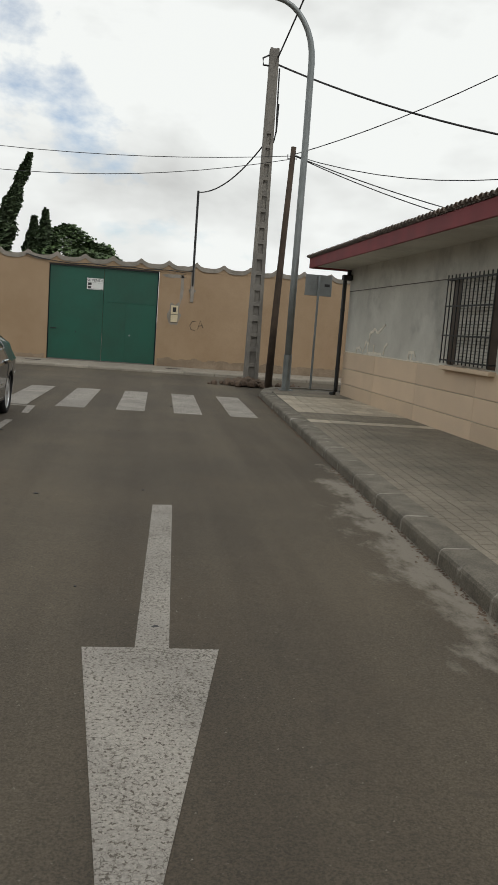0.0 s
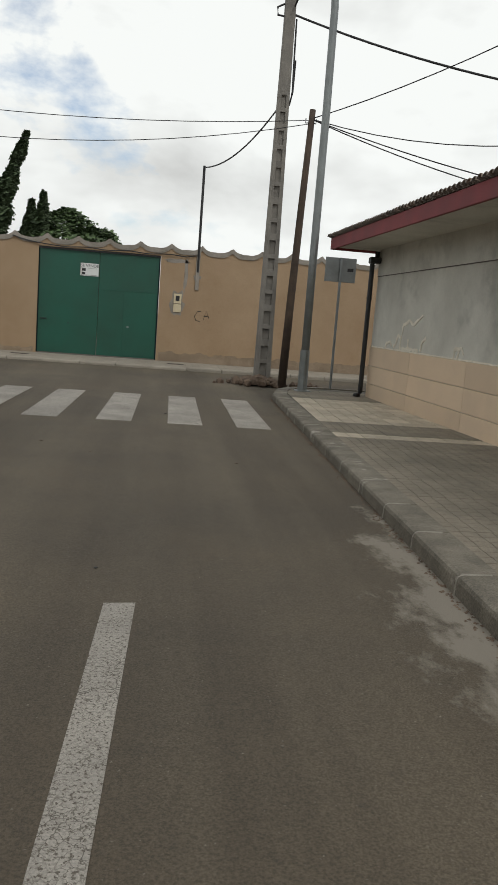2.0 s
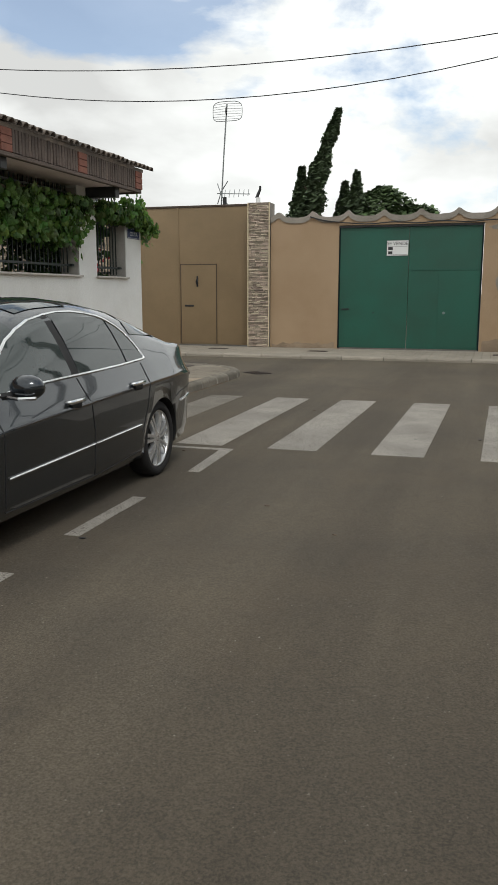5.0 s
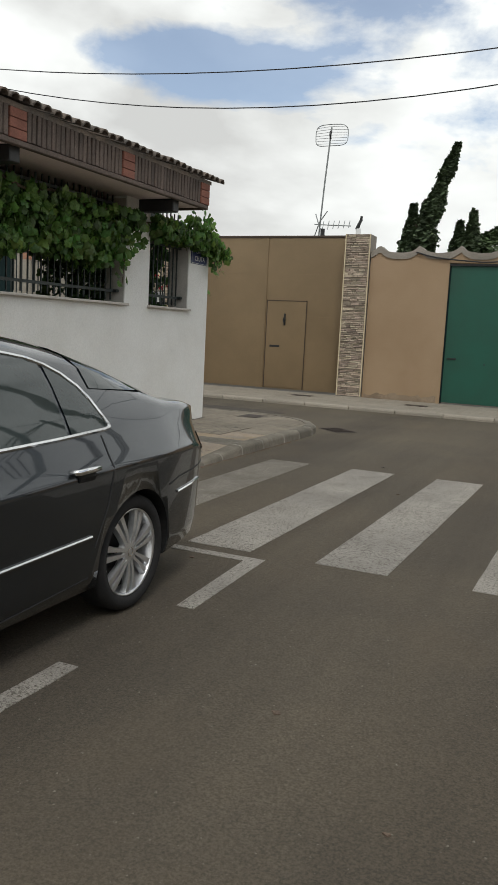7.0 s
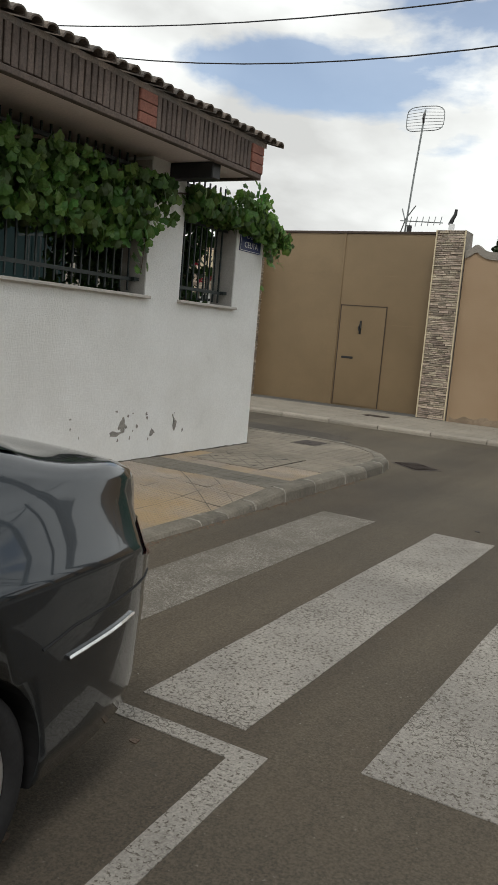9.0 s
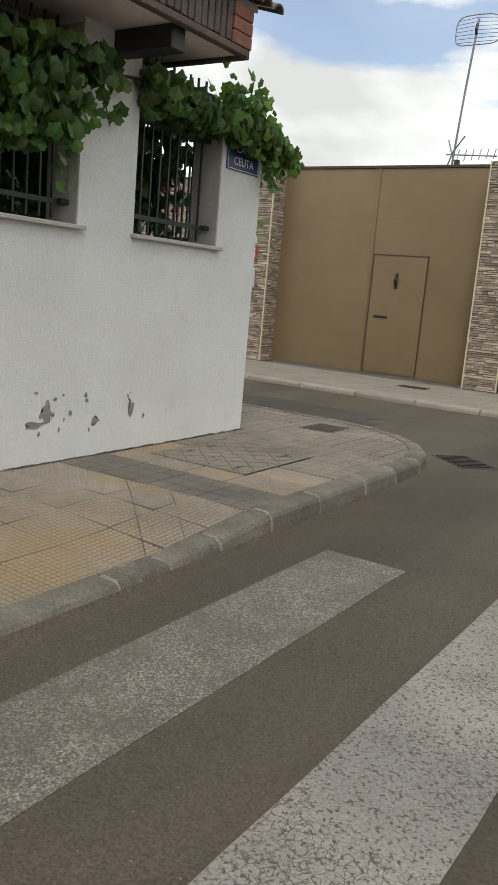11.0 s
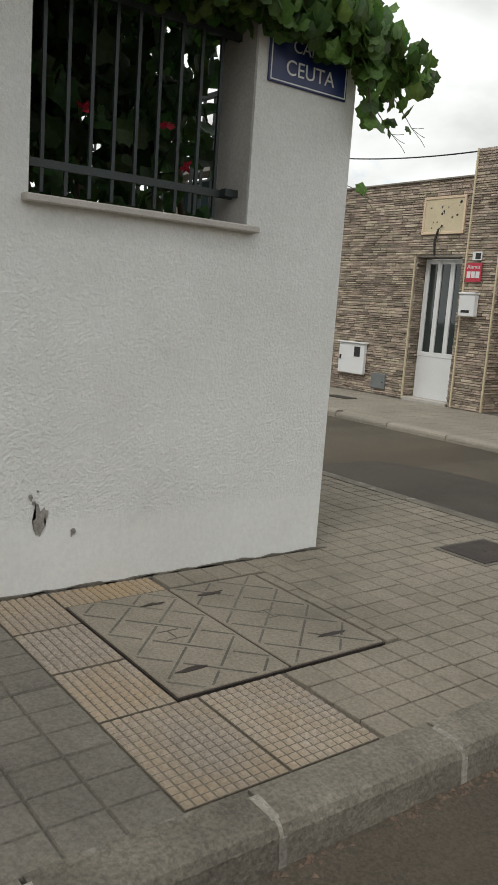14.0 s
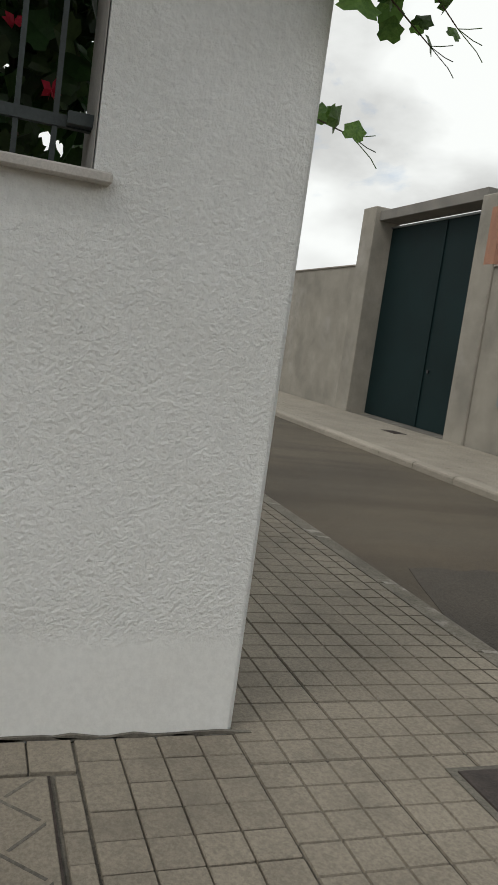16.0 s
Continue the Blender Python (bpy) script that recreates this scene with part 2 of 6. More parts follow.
TEAL_METAL = material("dark_green_grey_iron", (0.03, 0.042, 0.042), 0.45, 0.3, None, 6, 90, 0.15, 100)
BLACK_METAL = material("black_painted_iron", (0.018, 0.019, 0.02), 0.5, 0.3, None, 6, 90, 0.15, 100)
GALV = material("galvanised_steel", (0.26, 0.28, 0.28), 0.5, 0.15, (0.2, 0.215, 0.215), 2.5, 70, 0.1, 70, metal=0.6)
POLE_CONCRETE = material("pole_concrete", (0.24, 0.225, 0.2), 0.93, 0.25, (0.17, 0.16, 0.145), 1.2, 80, 0.5, 60, 0.005)
WOOD_POLE = material("weathered_wood", (0.075, 0.052, 0.036), 0.9, 0.35, (0.05, 0.036, 0.027), 3, 60, 0.6, 40, 0.006)
CABLE = material("cable", (0.025, 0.025, 0.027), 0.7, 0.1, None, 3, 30, 0)
RED_PAINT = material("dark_red_fascia", (0.22, 0.035, 0.04), 0.7, 0.25, (0.16, 0.03, 0.035), 1.2, 70, 0.3, 50)
TILE = material("weathered_roof_tile", (0.19, 0.15, 0.12), 0.92, 0.35, (0.1, 0.09, 0.08), 4, 60, 0.5, 50, 0.006, each=0.2)
TILE_RED = material("red_fascia_tile", (0.25, 0.1, 0.07), 0.85, 0.3, None, 4, 60, 0.3, 50)
BATTEN = material("brown_batten", (0.12, 0.09, 0.075), 0.85, 0.35, (0.08, 0.062, 0.052), 3, 50, 0.4, 40, each=0.2)
SHUTTER = material("roller_shutter", (0.55, 0.53, 0.48), 0.6, 0.1, None, 2, 40, 0.05)
PVC_WHITE = material("white_pvc", (0.75, 0.76, 0.76), 0.35, 0.04, None, 2, 40, 0.0)
PLATE_WHITE = material("white_plate", (0.72, 0.73, 0.72), 0.45, 0.05, None, 3, 50, 0.0)
PANEL_CREAM = material("cream_panel", (0.62, 0.53, 0.36), 0.8, 0.1, None, 3, 50, 0.2, 50)
SIGN_BLUE = material("blue_enamel", (0.012, 0.025, 0.12), 0.3, 0.1, None, 4, 50, 0.0)
SIGN_RED = material("red_sign", (0.5, 0.03, 0.06), 0.4, 0.1, None, 4, 50, 0.0)
INK = material("black_ink", (0.02, 0.02, 0.022), 0.6, 0.1, None, 4, 50, 0.0)
LEAF = material("vine_leaf", (0.1, 0.19, 0.04), 0.5, 0.25, (0.07, 0.14, 0.028), 6, 40, 0.1, 40, island=0.55, hue=0.03)
LEAF_EACH = material("vine_leaf_single", (0.12, 0.22, 0.045), 0.5, 0.25, (0.065, 0.14, 0.025), 6, 40, 0.1, 40, each=0.5)
SHRUB = material("shrub_leaf", (0.04, 0.085, 0.022), 0.55, 0.25, None, 6, 40, 0.1, 40, island=0.5, hue=0.03)
CONIFER = material("conifer_foliage", (0.085, 0.125, 0.06), 0.8, 0.3, None, 3, 30, 0.2, 30, island=0.5)
BROADLEAF = material("tree_foliage", (0.07, 0.115, 0.04), 0.75, 0.3, None, 3, 30, 0.2, 30, island=0.5)
BARK = material("bark", (0.11, 0.08, 0.055), 0.95, 0.35, None, 5, 50, 0.7, 30, 0.01)
PETAL = material("red_petal", (0.5, 0.02, 0.05), 0.6, 0.2, None, 6, 40, 0.0)
CAR_PAINT = material("graphite_car_paint", (0.019, 0.026, 0.034), 0.25, 0.1, None, 1.5, 300, 0.0, metal=0.55, coat=1.0)
CAR_GLASS = material("tinted_car_glass", (0.03, 0.042, 0.042), 0.03, 0.1, None, 1, 30, 0.0, spec=0.75)
CHROME = material("chrome", (0.75, 0.76, 0.77), 0.15, 0.05, None, 3, 40, 0.0, metal=1.0)
ALLOY = material("silver_alloy", (0.7, 0.71, 0.72), 0.35, 0.08, None, 5, 60, 0.0, metal=0.85)
RUBBER = material("tyre_rubber", (0.016, 0.016, 0.017), 0.85, 0.3, None, 8, 80, 0.3, 80)
BLACK_PLASTIC = material("black_plastic", (0.012, 0.012, 0.013), 0.7, 0.2, None, 8, 80, 0.1, 80)
LAMP_GLASS = material("headlamp_lens", (0.6, 0.62, 0.63), 0.1, 0.2, (0.3, 0.31, 0.32), 14, 60, 0.0, metal=0.5, coat=1.0)
TAIL_RED = material("tail_lamp_red", (0.25, 0.008, 0.01), 0.15, 0.1, None, 5, 60, 0.0, coat=1.0)
BRICK = material("worn_red_brick", (0.38, 0.19, 0.12), 0.9, 0.3, (0.3, 0.16, 0.11), 6, 50, 0.6, 40, 0.008)
RUBBLE = material("rubble_soil", (0.17, 0.12, 0.085), 0.95, 0.4, (0.11, 0.08, 0.06), 6, 60, 0.8, 30, 0.02)


def street_wear(m):
    """Long bands worn by wheels, and a ragged pale film of cement in the east gutter."""
    n, l = m.node_tree.nodes, m.node_tree.links
    p = n["Principled BSDF"]
    col = p.inputs["Base Color"].links[0].from_socket
    pos = n.new("ShaderNodeNewGeometry").outputs["Position"]

    def field(scale, stretch_by, detail=6.0, rough=0.6):
        mp = n.new("ShaderNodeMapping")
        mp.inputs["Scale"].default_value = stretch_by
        l.new(pos, mp.inputs[0])
        k = n.new("ShaderNodeTexNoise")
        k.inputs["Scale"].default_value, k.inputs["Detail"].default_value, k.inputs["Roughness"].default_value = scale, detail, rough
        l.new(mp.outputs[0], k.inputs["Vector"])
        return k.outputs[0]

    def span(src, a, b, lo=0.0, hi=1.0):
        k = n.new("ShaderNodeMapRange")
        for s_, v in zip(("From Min", "From Max", "To Min", "To Max"), (a, b, lo, hi)):
            k.inputs[s_].default_value = v
        l.new(src, k.inputs["Value"])
        return k.outputs[0]

    def calc(op, a, b):
        k = n.new("ShaderNodeMath")
        k.operation = op
        for i, v in enumerate((a, b)):
            if isinstance(v, (int, float)):
                k.inputs[i].default_value = v
            else:
                l.new(v, k.inputs[i])
        return k.outputs[0]

    def blend_in(fac, a, b, kind="MIX"):
        k = n.new("ShaderNodeMix")
        k.data_type, k.blend_type = "RGBA", kind
        for s_, v in (("Factor", fac), ("A", a), ("B", b)):
            if isinstance(v, tuple):
                k.inputs[s_].default_value = (*v, 1)
            elif isinstance(v, (int, float)):
                k.inputs[s_].default_value = v
            else:
                l.new(v, k.inputs[s_])
        return k.outputs["Result"]

    bands = span(field(1.0, (1.1, 0.07, 1.0), 4.0), 0.38, 0.62)
    col = blend_in(1.0, col, blend_in(bands, (0.8, 0.78, 0.77), (1.14, 1.13, 1.12)), "MULTIPLY")
    soil = span(field(1.0, (0.5, 0.35, 1.0), 7.0, 0.65), 0.52, 0.72, 0.0, 0.4)
    col = blend_in(soil, col, (0.118, 0.088, 0.056))
    xyz = n.new("ShaderNodeSeparateXYZ")
    l.new(pos, xyz.inputs[0])
    edge = calc("SUBTRACT", calc("ADD", calc("MULTIPLY", xyz.outputs[1], 0.0335), 1.953), xyz.outputs[0])
    near = calc("MULTIPLY", span(edge, 0.85, 0.0), span(edge, -0.02, 0.0))
    along = calc("MULTIPLY", span(xyz.outputs[1], 2.0, 4.5), span(xyz.outputs[1], 10.3, 8.0))
    film = calc("ADD", field(1.0, (2.6, 1.5, 1.0), 9.0, 0.72), calc("MULTIPLY", calc("SUBTRACT", calc("MULTIPLY", near, along), 0.5), 0.36))
    col = blend_in(span(film, 0.5, 0.62, 0.0, 0.85), col, (0.235, 0.21, 0.172))
    l.new(col, p.inputs["Base Color"])


street_wear(ASPHALT)
for leafy in (LEAF, LEAF_EACH, SHRUB):
    pn = leafy.node_tree.nodes["Principled BSDF"]
    tr = leafy.node_tree.nodes.new("ShaderNodeBsdfTranslucent")
    ms = leafy.node_tree.nodes.new("ShaderNodeMixShader")
    ms.inputs[0].default_value = 0.4
    src = pn.inputs["Base Color"].links[0].from_socket
    leafy.node_tree.links.new(src, tr.inputs[0])
    out = leafy.node_tree.nodes["Material Output"]
    leafy.node_tree.links.new(pn.outputs[0], ms.inputs[1])
    leafy.node_tree.links.new(tr.outputs[0], ms.inputs[2])
    leafy.node_tree.links.new(ms.outputs[0], out.inputs[0])


# ---- mesh helpers ----
def thing(name, label, category, group="", kind="", at=(0, 0, 0), rz=0.0):
    e = new(name)
    e.location, e.rotation_euler = at, (0, 0, radians(rz))
    e.empty_display_size = 0.1
    return tagged(e, label, category, group, kind)


def part(name, bm, mat, parent=None, label="", smooth=False, kind="", category="", group=""):
    me = bpy.data.meshes.new(name)
    bm.to_mesh(me)
    bm.free()
    me.materials.append(mat)
    if smooth:
        me.shade_smooth()
    ob = new(name, me)
    ob.parent = parent
    return tagged(ob, label, category, group, kind)


def box(x0, y0, z0, x1, y1, z1, bevel=0.0, bm=None):
    own = bm is None
    b = bmesh.new()
    bmesh.ops.create_cube(b, size=1.0)
    for v in b.verts:
        v.co = Vector(((x0 + x1) / 2 + v.co.x * (x1 - x0), (y0 + y1) / 2 + v.co.y * (y1 - y0), (z0 + z1) / 2 + v.co.z * (z1 - z0)))
    if bevel:
        bmesh.ops.bevel(b, geom=b.edges[:], offset=bevel, segments=1, affect="EDGES")
    if own:
        return b
    merge(bm, b)
    return bm


def merge(bm, b):
    """Adds the bmesh b to bm and frees b."""
    idx = {}
    for v in b.verts:
        idx[v] = bm.verts.new(v.co)
    for f in b.faces:
        bm.faces.new([idx[v] for v in f.verts])
    b.free()


def tube(points, r, seg=8, r_end=None, bm=None):
    """A round bar along points, tapering from r to r_end."""
    b = bm or bmesh.new()
    pts = [Vector(p) for p in points]
    rings = []
    for i, p in enumerate(pts):
        d = (pts[min(i + 1, len(pts) - 1)] - pts[max(i - 1, 0)]).normalized()
        a = d.cross(Vector((0, 0, 1)) if abs(d.z) < 0.9 else Vector((1, 0, 0))).normalized()
        c = d.cross(a)
        rad = r + ((r_end if r_end is not None else r) - r) * i / max(1, len(pts) - 1)
        rings.append([b.verts.new(p + rad * (a * math.cos(2 * math.pi * k / seg) + c * math.sin(2 * math.pi * k / seg))) for k in range(seg)])
    for q, s in zip(rings, rings[1:]):
        for k in range(seg):
            b.faces.new((q[k], q[(k + 1) % seg], s[(k + 1) % seg], s[k]))
    b.faces.new(rings[0][::-1])
    b.faces.new(rings[-1])
    return b


def prism(outline, lo, hi, axis="y"):
    """Extrudes an outline from lo to hi: (x, z) along y, (y, z) along x, or (x, y) along z."""
    b = bmesh.new()
    place = {"y": lambda p, s: (p[0], s, p[1]), "x": lambda p, s: (s, p[0], p[1]), "z": lambda p, s: (p[0], p[1], s)}[axis]
    a = [b.verts.new(place(p, lo)) for p in outline]
    c = [b.verts.new(place(p, hi)) for p in outline]
    n = len(outline)
    for i in range(n):
        b.faces.new((a[i], a[(i + 1) % n], c[(i + 1) % n], c[i]))
    caps = [b.faces.new(a[::-1]), b.faces.new(c)]
    bmesh.ops.triangulate(b, faces=caps)
    bmesh.ops.recalc_face_normals(b, faces=b.faces[:])
    return b


def blob(cx, cy, rx, ry, seed, n=18, rough=0.35):
    """An uneven closed outline."""
    out = []
    for i in range(n):
        a = 2 * math.pi * i / n
        k = 1 + rough * (1.7 * noise.noise(Vector((math.cos(a) * 1.7 + seed, math.sin(a) * 1.7, seed * 3.1))) + 0.9 * noise.noise(Vector((math.cos(a) * 5 + seed, math.sin(a) * 5, seed))))
        k = max(0.25, k)
        out.append((cx + rx * k * math.cos(a), cy + ry * k * math.sin(a)))
    return out


def sag(a, b, drop, n=16):
    a, b = Vector(a), Vector(b)
    return [a.lerp(b, i / n) - Vector((0, 0, drop * 4 * (i / n) * (1 - i / n))) for i in range(n + 1)]


def lettering(name, text, size, m, mat, parent, thick=0.002, align="CENTER"):
    cu = bpy.data.curves.new(name, "FONT")
    cu.body, cu.size, cu.extrude, cu.align_x, cu.align_y = text, size, thick, align, "CENTER"
    tmp = new("tmp_text", cu)
    me = bpy.data.meshes.new_from_object(tmp.evaluated_get(bpy.context.evaluated_depsgraph_get()))
    bpy.data.objects.remove(tmp)
    me.materials.clear()
    me.materials.append(mat)
    ob = new(name, me)
    ob.parent = parent
    ob.matrix_local = m
    return ob


def leaf_shape(size, rnd):
    """A five-lobed leaf, folded a little along its middle: points and faces."""
    pts = [(0, 0), (0.28, -0.1), (0.52, 0.12), (0.46, 0.27), (0.56, 0.55), (0.33, 0.66), (0, 0.98), (-0.33, 0.66), (-0.56, 0.55), (-0.46, 0.27), (-0.52, 0.12), (-0.28, -0.1)]
    fold = rnd.uniform(0.1, 0.35)
    return [Vector((x * size, y * size, (-abs(x) * fold - 0.25 * (y - 0.3) ** 2) * size)) for x, y in pts] + [Vector((0, 0.35 * size, 0.02 * size))]


def leaf_mesh(items, simple=False):
    """Mesh data of many leaves: (place, rotation, size)."""
    rnd = random.Random(5)
    verts, faces = [], []
    for p, e, s in items:
        m = Euler(e).to_matrix()
        k = len(verts)
        if simple:
            pts = [Vector((0, 0, 0)), Vector((0.3 * s, 0.4 * s, -0.06 * s)), Vector((0, s, 0)), Vector((-0.3 * s, 0.45 * s, 0.06 * s))]
            faces.append((k, k + 1, k + 2, k + 3))
        else:
            pts = leaf_shape(s, rnd)
            faces += [(k + i, k + (i + 1) % 12, k + 12) for i in range(12)]
        verts += [Vector(p) + m @ q for q in pts]
    me = bpy.data.meshes.new("leaves")
    me.from_pydata(verts, [], faces)
    return me


def leaves(name, items, mat, parent, simple=False, kind="stuff", label=""):
    me = leaf_mesh(items, simple)
    me.materials.append(mat)
    ob = new(name, me)
    ob.parent = parent
    return tagged(ob, label, "", "", kind)


def clip_poly(poly, keep):
    """Cuts a polygon by half planes (a, b, c): a*x + b*y <= c stays."""
    for a, b, c in keep:
        out = []
        for i, p in enumerate(poly):
            q = poly[(i + 1) % len(poly)]
            dp, dq = a * p[0] + b * p[1] - c, a * q[0] + b * q[1] - c
            if dp <= 0:
                out.append(p)
            if dp * dq < 0:
                t = dp / (dp - dq)
                out.append((p[0] + (q[0] - p[0]) * t, p[1] + (q[1] - p[1]) * t))
        poly = out
        if len(poly) < 3:
            return []
    return poly


# ---- ground, kerbs and pavements ----
PAVE = 0.12


def sheet(x0, y0, x1, y1, z, step):
    b = bmesh.new()
    nx, ny = max(1, round((x1 - x0) / step)), max(1, round((y1 - y0) / step))
    g = [[b.verts.new((x0 + (x1 - x0) * i / nx, y0 + (y1 - y0) * j / ny, z)) for j in range(ny + 1)] for i in range(nx + 1)]
    for i in range(nx):
        for j in range(ny):
            b.faces.new((g[i][j], g[i + 1][j], g[i + 1][j + 1], g[i][j + 1]))
    return b


part("ground", sheet(-900, -900, 900, 900, 0, 100), ASPHALT, None, "brown-grey worn asphalt street surface with fine stones", kind="structure", category="road")


def right_kerb(y):
    return 1.985 + 0.0415 * y


def road_edge(y):
    """Outer face of the east kerb."""
    return right_kerb(y) - 0.08 - 0.008 * (y - 6)


def ramp(x, y):
    """Height of the west pavement, which drops to the crossing south of y = 18.2."""
    k = min(1.0, max(0.0, (18.25 - y - 0.9 * (-4.2 - x) / 1.7 * 0.6) / 0.95)) * min(1.0, max(0.0, (y - 13.2) / 0.9))
    return PAVE - 0.085 * k * min(1.0, max(0.0, (x + 5.95) / 1.75))


# the rounded corner of the west pavement, seen from above
LEFT_LINE = [(-4.1, y) for y in (-14, -9, -4, 1, 5, 8, 10, 11, 12, 13, 13.6, 14.2, 15, 16, 16.9, 17.3, 17.75, 18.3, 18.95, 19.7, 20.3)]
LEFT_LINE += [(-5.7 + 1.6 * math.cos(a), 20.75 + 1.55 * math.sin(a)) for a in (0.06, 0.34, 0.62, 0.92, 1.24, 1.571)]
LEFT_LINE += [(x, 22.3) for x in (-6.6, -7.6, -8.6, -9.6, -10.6, -12, -14, -17, -21, -26, -32)]
RIGHT_LINE = [(road_edge(y), y) for y in (-14, -9, -4, 0, 1.5, 2.5, 3.5, 4.4, 5.4, 6.4, 7.3, 8.3, 9.2, 10.2, 11.2, 12.2, 13.2, 14.2, 15.2, 16.2, 17.2, 18.1, 18.9)]
RIGHT_LINE += [(4.15 + 1.44 * math.cos(a), 19.35 + 1.95 * math.sin(a)) for a in (3.0, 2.7, 2.35, 2.0, 1.65)]
RIGHT_LINE += [(x, 21.3) for x in (5.2, 6.5, 8, 10, 13, 17)]
FAR_LINE = [(x, 25.5) for x in (-34, -28, -24, -21, -19, -17, -16, -15, -14, -13, -12, -11, -10, -9, -8, -7, -6, -5, -4, -3, -2, -1, 0, 1, 2, 3, 4, 5, 6, 8, 10, 14, 18)]


def kerbs(name, line, side, label, height, w=0.16, mat=KERB, batter=0.0):
    """Kerb stones along a line of outer edges, side +1 when the pavement lies to its left."""
    host = thing(name, label, "kerb", kind="structure")
    pts = [Vector((*p, 0)) for p in line]
    for p, q in zip(pts, pts[1:]):
        d = (q - p).normalized()
        inn = Vector((-d.y, d.x, 0)) * side
        gap = 0.007
        b = bmesh.new()
        rings = []
        for s in (p + d * gap, q - d * gap):
            h = height(s.x, s.y)
            prof = [(-batter, -0.05), (0.006 - batter * 0.2, h - 0.035), (0.018, h - 0.01), (0.045, h + 0.003), (w, h + 0.006), (w, -0.05)]
            rings.append([b.verts.new(s + inn * o + Vector((0, 0, z))) for o, z in prof])
        n = len(rings[0])
        for k in range(n):
            b.faces.new((rings[0][k], rings[0][(k + 1) % n], rings[1][(k + 1) % n], rings[1][k]))
        b.faces.new(rings[0][::-1])
        b.faces.new(rings[1])
        bmesh.ops.recalc_face_normals(b, faces=b.faces[:])
        part("kerb_stone", b, mat, host)
        if (q - p).length > 0.36 and abs(q.y) < 25:
            # pale mortar squeezed out of the joint
            h = height(q.x, q.y)
            b = bmesh.new()
            wide = 0.012 + 0.02 * abs(noise.noise(q * 3.7))
            rows = []
            for k in (-1, 1):
                prof = [(-0.001 - batter, -0.04), (0.004 - batter * 0.2, h - 0.04), (0.017, h - 0.012), (0.045, h + 0.004), (w * 0.8, h + 0.0075), (w * 0.8, 0.0)]
                rows.append([b.verts.new(q + d * k * wide * (1 + 0.8 * noise.noise(Vector((q.y * 5, i * 1.7, k))))  + inn * o + Vector((0, 0, z))) for i, (o, z) in enumerate(prof)])
            for k in range(6):
                b.faces.new((rows[0][k], rows[0][(k + 1) % 6], rows[1][(k + 1) % 6], rows[1][k]))
            b.faces.new(rows[0][::-1])
            b.faces.new(rows[1])
            bmesh.ops.recalc_face_normals(b, faces=b.faces[:])
            part("kerb_joint", b, KERB_JOINT, host)
    return host


kerbs("kerb_west", LEFT_LINE, 1, "worn concrete kerb rounding the street corner, lowered at the crossing", ramp, 0.17, KERB, 0.012)
kerbs("kerb_east", RIGHT_LINE, -1, "worn grey concrete kerb along the pavement", lambda x, y: PAVE + 0.008, 0.29)
kerbs("kerb_north", FAR_LINE, 1, "low grey concrete kerb of the side street", lambda x, y: 0.075 if -11 < x < 1 else 0.1, 0.16, KERB_PALE)

# pavement beds under the slabs
west_bed = bmesh.new()
for (x0, y0), (x1, y1) in (((-5.95, -14), (-4.1, 13.2)), ((-5.95, 18.4), (-4.1, 20.75))):
    n = 8
    for i in range(n):
        ya, yb = y0 + (y1 - y0) * i / n, y0 + (y1 - y0) * (i + 1) / n
        west_bed.faces.new([west_bed.verts.new(c) for c in ((x0, ya, 0.105), (x1 - 0.06, ya, 0.105), (x1 - 0.06, yb, 0.105), (x0, yb, 0.105))])
for i in range(14):
    for j in range(6):
        ya, yb = 13.2 + 5.2 * i / 14, 13.2 + 5.2 * (i + 1) / 14
        xa, xb = -5.95 + 1.79 * j / 6, -5.95 + 1.79 * (j + 1) / 6
        west_bed.faces.new([west_bed.verts.new((x, y, ramp(x, y) - 0.014)) for x, y in ((xa, ya), (xb, ya), (xb, yb), (xa, yb))])
arc = [(-5.7 + 1.5 * math.cos(a), 20.75 + 1.45 * math.sin(a)) for a in [1.571 * k / 12 for k in range(13)]]
west_bed.faces.new([west_bed.verts.new((x, y, 0.105)) for x, y in [(-32, 20.6), (-5.95, 20.6), (-5.9, 20.75)] + arc + [(-32, 22.2)]])
part("pavement_west", west_bed, MORTAR, None, "jointed pavement of grey and beige dimpled slabs", kind="structure", category="pavement")
east = bmesh.new()
east.faces.new([east.verts.new((x, y, 0.105)) for x, y in [(5.6, -14), (5.6, 19.3), (17, 19.3), (17, 21.2), (4.15, 21.2), (3.55, 21.0), (3.1, 20.4), (2.95, 19.6), (right_kerb(18.9) + 0.08, 18.9), (right_kerb(-14) + 0.08, -14)][::-1]])
part("pavement_east", east, MORTAR, None, "pavement of grey slabs with a cream band at the crossing", kind="structure", category="pavement")
part("pavement_north", sheet(-34, 25.6, 18, 28.7, 0.055, 2.0), MORTAR, None, "sloping pavement of small grey tiles before the walls", kind="structure", category="pavement")

# ---- road markings ----


def marking(label, outlines, mat=ROAD_PAINT, group="", name="road_marking"):
    b = bmesh.new()
    for o in outlines:
        merge(b, prism(o, -0.01, 0.004, "z"))
    return part(name, b, mat, None, label, group=group, category="road marking")


def worn(x0, y0, x1, y1, skew=0.0, n=14):
    """A painted bar with slightly uneven edges."""
    out = []
    for i in range(n + 1):
        t = i / n
        out.append((x0 + skew * t + 0.006 * noise.noise(Vector((x0, t * 9, 1))), y0 + (y1 - y0) * t))
    for i in range(n, -1, -1):
        t = i / n
        out.append((x1 + skew * t + 0.006 * noise.noise(Vector((x1, t * 9, 4))), y0 + (y1 - y0) * t))
    return out


